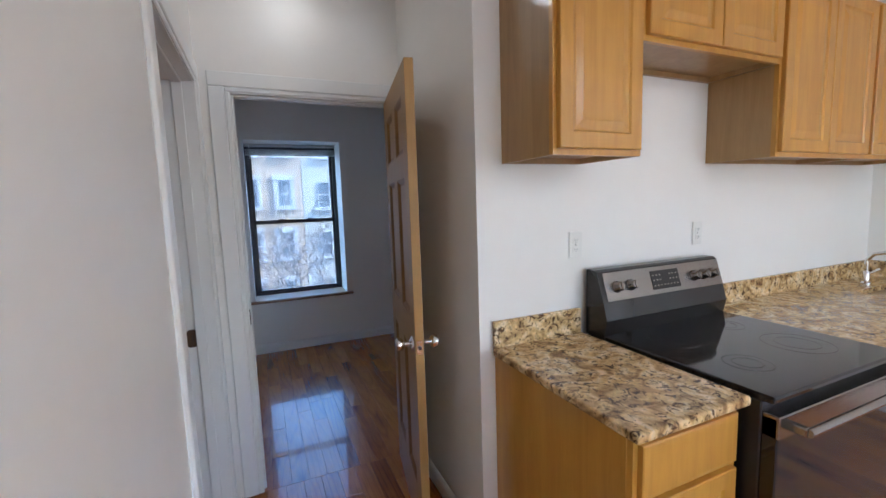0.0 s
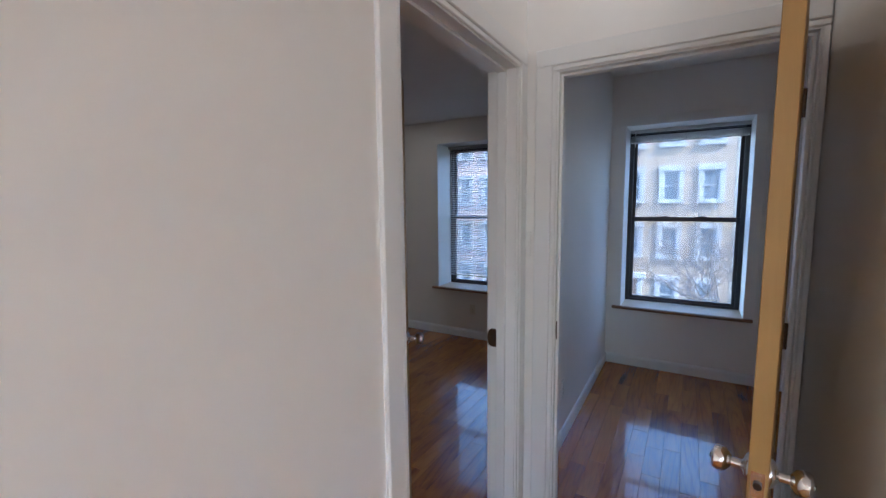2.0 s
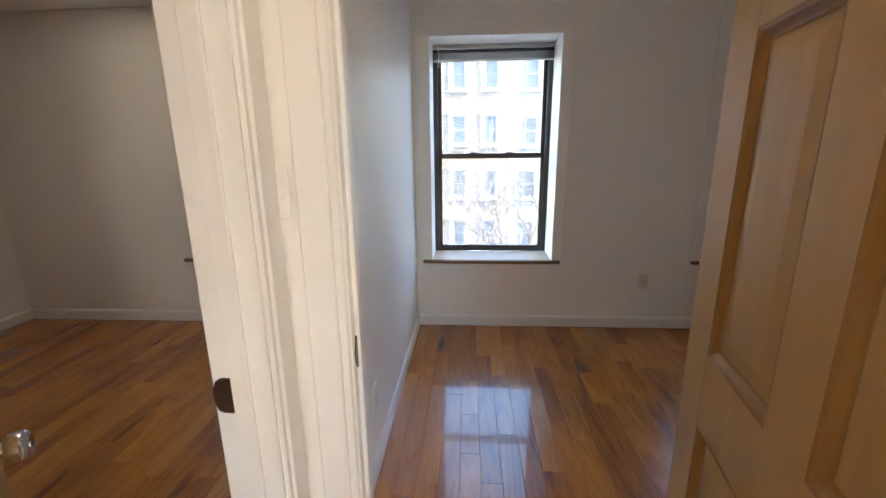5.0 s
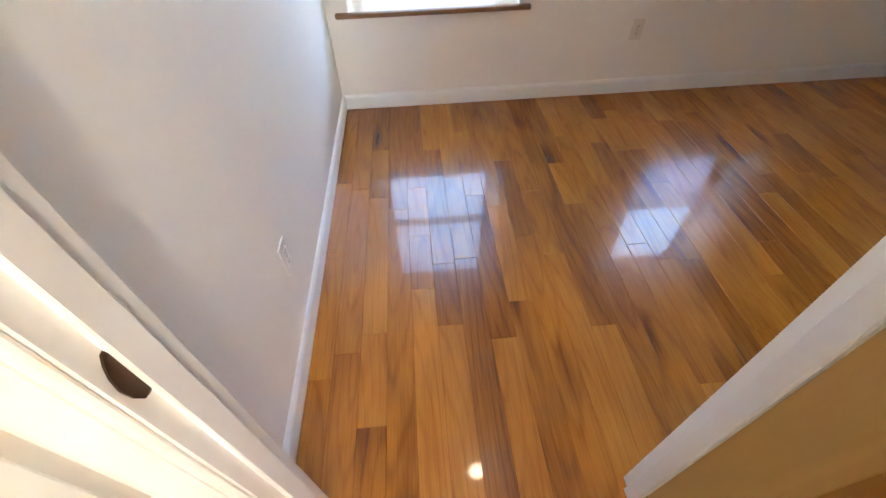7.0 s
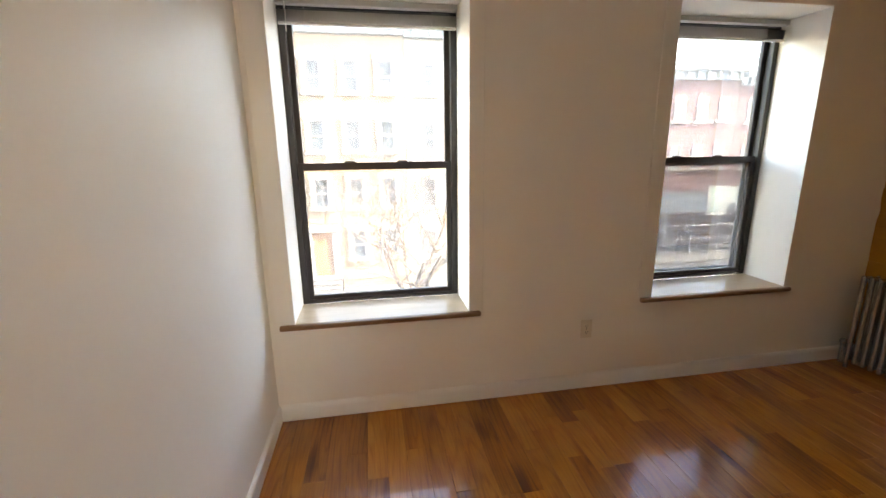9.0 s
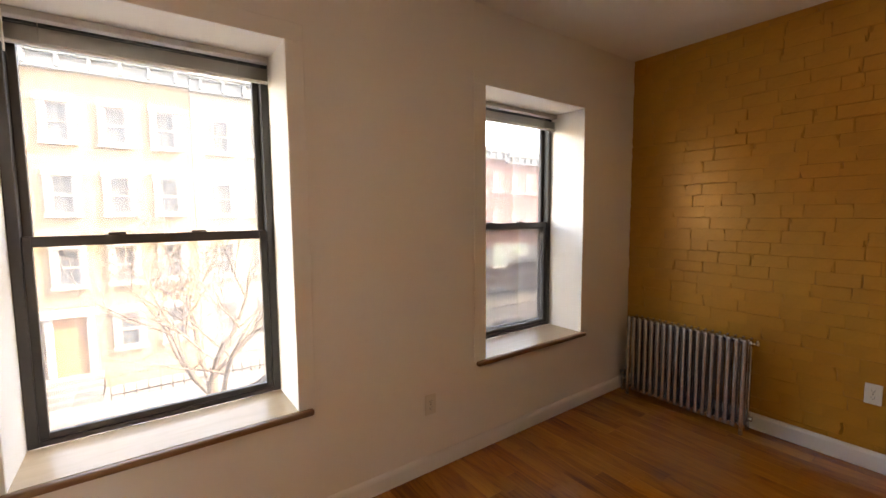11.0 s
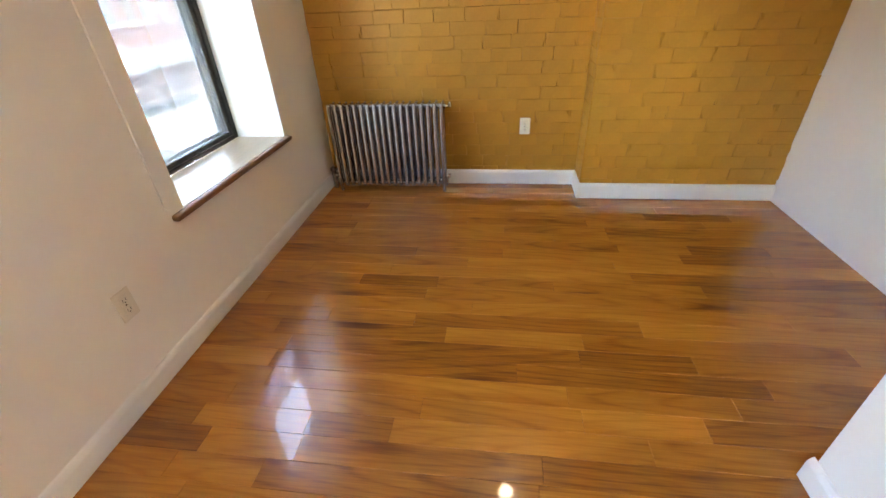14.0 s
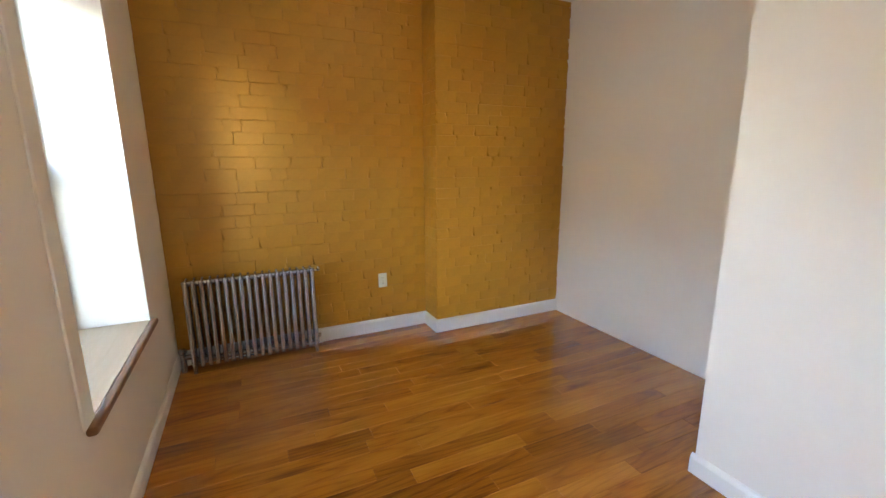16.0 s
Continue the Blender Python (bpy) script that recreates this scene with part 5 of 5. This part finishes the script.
def brick_mesh(length, height, rng):
    """A painted brick's face in the yz plane, facing -x: thick rounded paint over a soft joint, with chipped corners here and there."""
    h, w = height / 2, length / 2
    ys = [-w, -w + 0.0045, -w + 0.016, 0.0, w - 0.016, w - 0.0045, w]
    zs = [-h, -h + 0.0045, 0.0, h - 0.0045, h]
    lows = [rng.choice((0.0003, 0.0008, 0.0020, 0.0040, 0.0065)) * rng.uniform(0.6, 1.2) for _ in range(2)] + [rng.choice((0.0006, 0.0018, 0.0032, 0.0048, 0.0065)) * rng.uniform(0.6, 1.2) for _ in range(2)]
    pits = set()
    for _ in range(rng.choice((0, 1, 2, 2, 3))):
        e, k = rng.choice((0, 6)), rng.choice((0, 1, 3))
        pits.add((e, k))
        if rng.random() < 0.5:
            pits.add((e, k + 1))
        if rng.random() < 0.4:
            pits.add((1 if e == 0 else 5, k))
    verts, faces = [], []
    for k, z in enumerate(zs):
        for i, y in enumerate(ys):
            d = rng.uniform(-0.0003, 0.0003)
            if i in (0, 6):
                d += lows[0 if i == 0 else 1]
            elif i in (1, 5):
                d += 0.0004
            if k in (0, 4):
                d = max(d, lows[2 if k == 0 else 3] + rng.uniform(-0.001, 0.001))
            if (i, k) in pits:
                d = rng.uniform(0.007, 0.015)
            verts.append((d, y + rng.uniform(-0.0035, 0.0035) * (0 < i < 6), z + rng.uniform(-0.0022, 0.0022) * (0 < k < 4)))
    for k in range(4):
        for i in range(6):
            a = k * 7 + i
            faces.append((a, a + 7, a + 8, a + 1))
    me = bpy.data.meshes.new("brick")
    me.from_pydata(verts, [], faces)
    me.materials.append(OCHRE)
    return me


def lay_bricks(parent, x, y0, y1, long, course, facing=0):
    rows = int((CEIL + 0.01 - 0.06) / course) + 1
    for r in range(rows):
        z = 0.06 + (r + 0.5) * course + brick_rng.uniform(-0.0015, 0.0015)
        cuts, at = [y0], y0 + long * (0.5 if r % 2 else 1.0) * brick_rng.uniform(0.8, 1.15)
        while at < y1 - 0.06:
            cuts.append(at)
            at += long * (0.5 if brick_rng.random() < 0.10 else 1.0) * brick_rng.uniform(0.86, 1.10)
        cuts.append(y1)
        for a, b in zip(cuts, cuts[1:]):
            ob = new("brick", brick_mesh(b - a, course + 0.001, brick_rng))
            ob.parent = parent
            u = (a + b) / 2
            if facing == 0:
                ob.matrix_local = pose(x + brick_rng.uniform(-0.001, 0.001), u, z, brick_rng.uniform(-0.12, 0.12), 0, brick_rng.uniform(-0.15, 0.15))
            else:
                ob.matrix_local = pose(u, x, z, brick_rng.uniform(-0.3, 0.3), 0, -90)


lay_bricks(wall_brick, BRICK_X, PIER_Y, FRONT, 0.206, 0.0785)
lay_bricks(wall_pier, PIER_X, END_Y, PIER_Y, 0.206, 0.0785)
lay_bricks(wall_pier, PIER_Y, PIER_X + 0.004, BRICK_X + 0.010, 0.16, 0.0785, facing=1)


# ---- plank floors ----
plank_rng = random.Random(21)


def plank_verts(x0, x1, y0, y1):
    g, c = 0.0003, 0.0009
    lo = [(x0 + g, y0 + g, -0.02), (x1 - g, y0 + g, -0.02), (x1 - g, y1 - g, -0.02), (x0 + g, y1 - g, -0.02)]
    mid = [(p[0], p[1], -c) for p in lo]
    top = [(x0 + g + c, y0 + g + c, 0), (x1 - g - c, y0 + g + c, 0), (x1 - g - c, y1 - g - c, 0), (x0 + g + c, y1 - g - c, 0)]
    faces = [(8, 9, 10, 11)] + [(a + i, a + (i + 1) % 4, b + (i + 1) % 4, b + i) for a, b in ((0, 4), (4, 8)) for i in range(4)]
    return lo + mid + top, faces


def plank_rows(x0, x1, y0, y1, width):
    """Cuts a floor into strips along y with staggered random lengths."""
    n = max(1, round((x1 - x0) / width))
    w = (x1 - x0) / n
    for i in range(n):
        y = y0
        while y < y1:
            e = y + plank_rng.choice((0.35, 0.5, 0.7, 0.9, 1.2)) * plank_rng.uniform(0.8, 1.15)
            if y1 - e < 0.15:
                e = y1
            yield x0 + i * w, x0 + (i + 1) * w, y, min(e, y1)
            y = e


def plank_floor(name, label, regions, width=0.095):
    floor = structure(name, [(a, b, c, d, -0.12, -0.018) for a, b, c, d in regions], SUBFLOOR, label, "floor")
    for reg in regions:
        for a, b, c, d in plank_rows(*reg, width):
            cx, cy = (a + b) / 2, (c + d) / 2
            verts, faces = plank_verts(a - cx, b - cx, c - cy, d - cy)
            me = bpy.data.meshes.new("plank")
            me.from_pydata(verts, [], faces)
            me.materials.append(OAK_FLOOR)
            ob = new("plank", me)
            ob.parent = floor
            ob.matrix_local = pose(cx, cy, 0, plank_rng.uniform(-0.03, 0.03), plank_rng.uniform(-0.22, 0.22))
    return floor


def joined_floor(name, label, regions, width=0.095):
    verts, faces = [], []
    for reg in regions:
        for r in plank_rows(*reg, width):
            v, f = plank_verts(*r)
            faces += [tuple(i + len(verts) for i in q) for q in f]
            verts += v
    me = bpy.data.meshes.new(name)
    me.from_pydata(verts, [], faces)
    me.materials.append(OAK_FLOOR_FAR)
    return tagged(new(name, me), label, "floor", kind="structure")


plank_floor("floor", "glossy honey oak strip floor of the bedroom", [(0.0, NEAR_X, DOOR_Y0, FRONT), (NEAR_X, BRICK_X + 0.012, END_Y, FRONT)])
plank_floor("floor_left", "glossy oak strip floor of the second bedroom", [(-2.6, -0.12, 1.9, FRONT)])
joined_floor("floor_hall", "glossy oak strip floor of hall and kitchen", [(-0.12, EAST_K, SOUTH, STOVE_Y), (-0.12, HALL_R, STOVE_Y, DOOR_Y0), (WEST, -2.6, 0.3, FRONT), (-2.6, -0.12, 0.3, 1.9)])
structure("subfloor", [(WEST, EAST_K, SOUTH, FRONT, -0.30, -0.125)], SUBFLOOR, "rough subfloor under the boards", "floor")
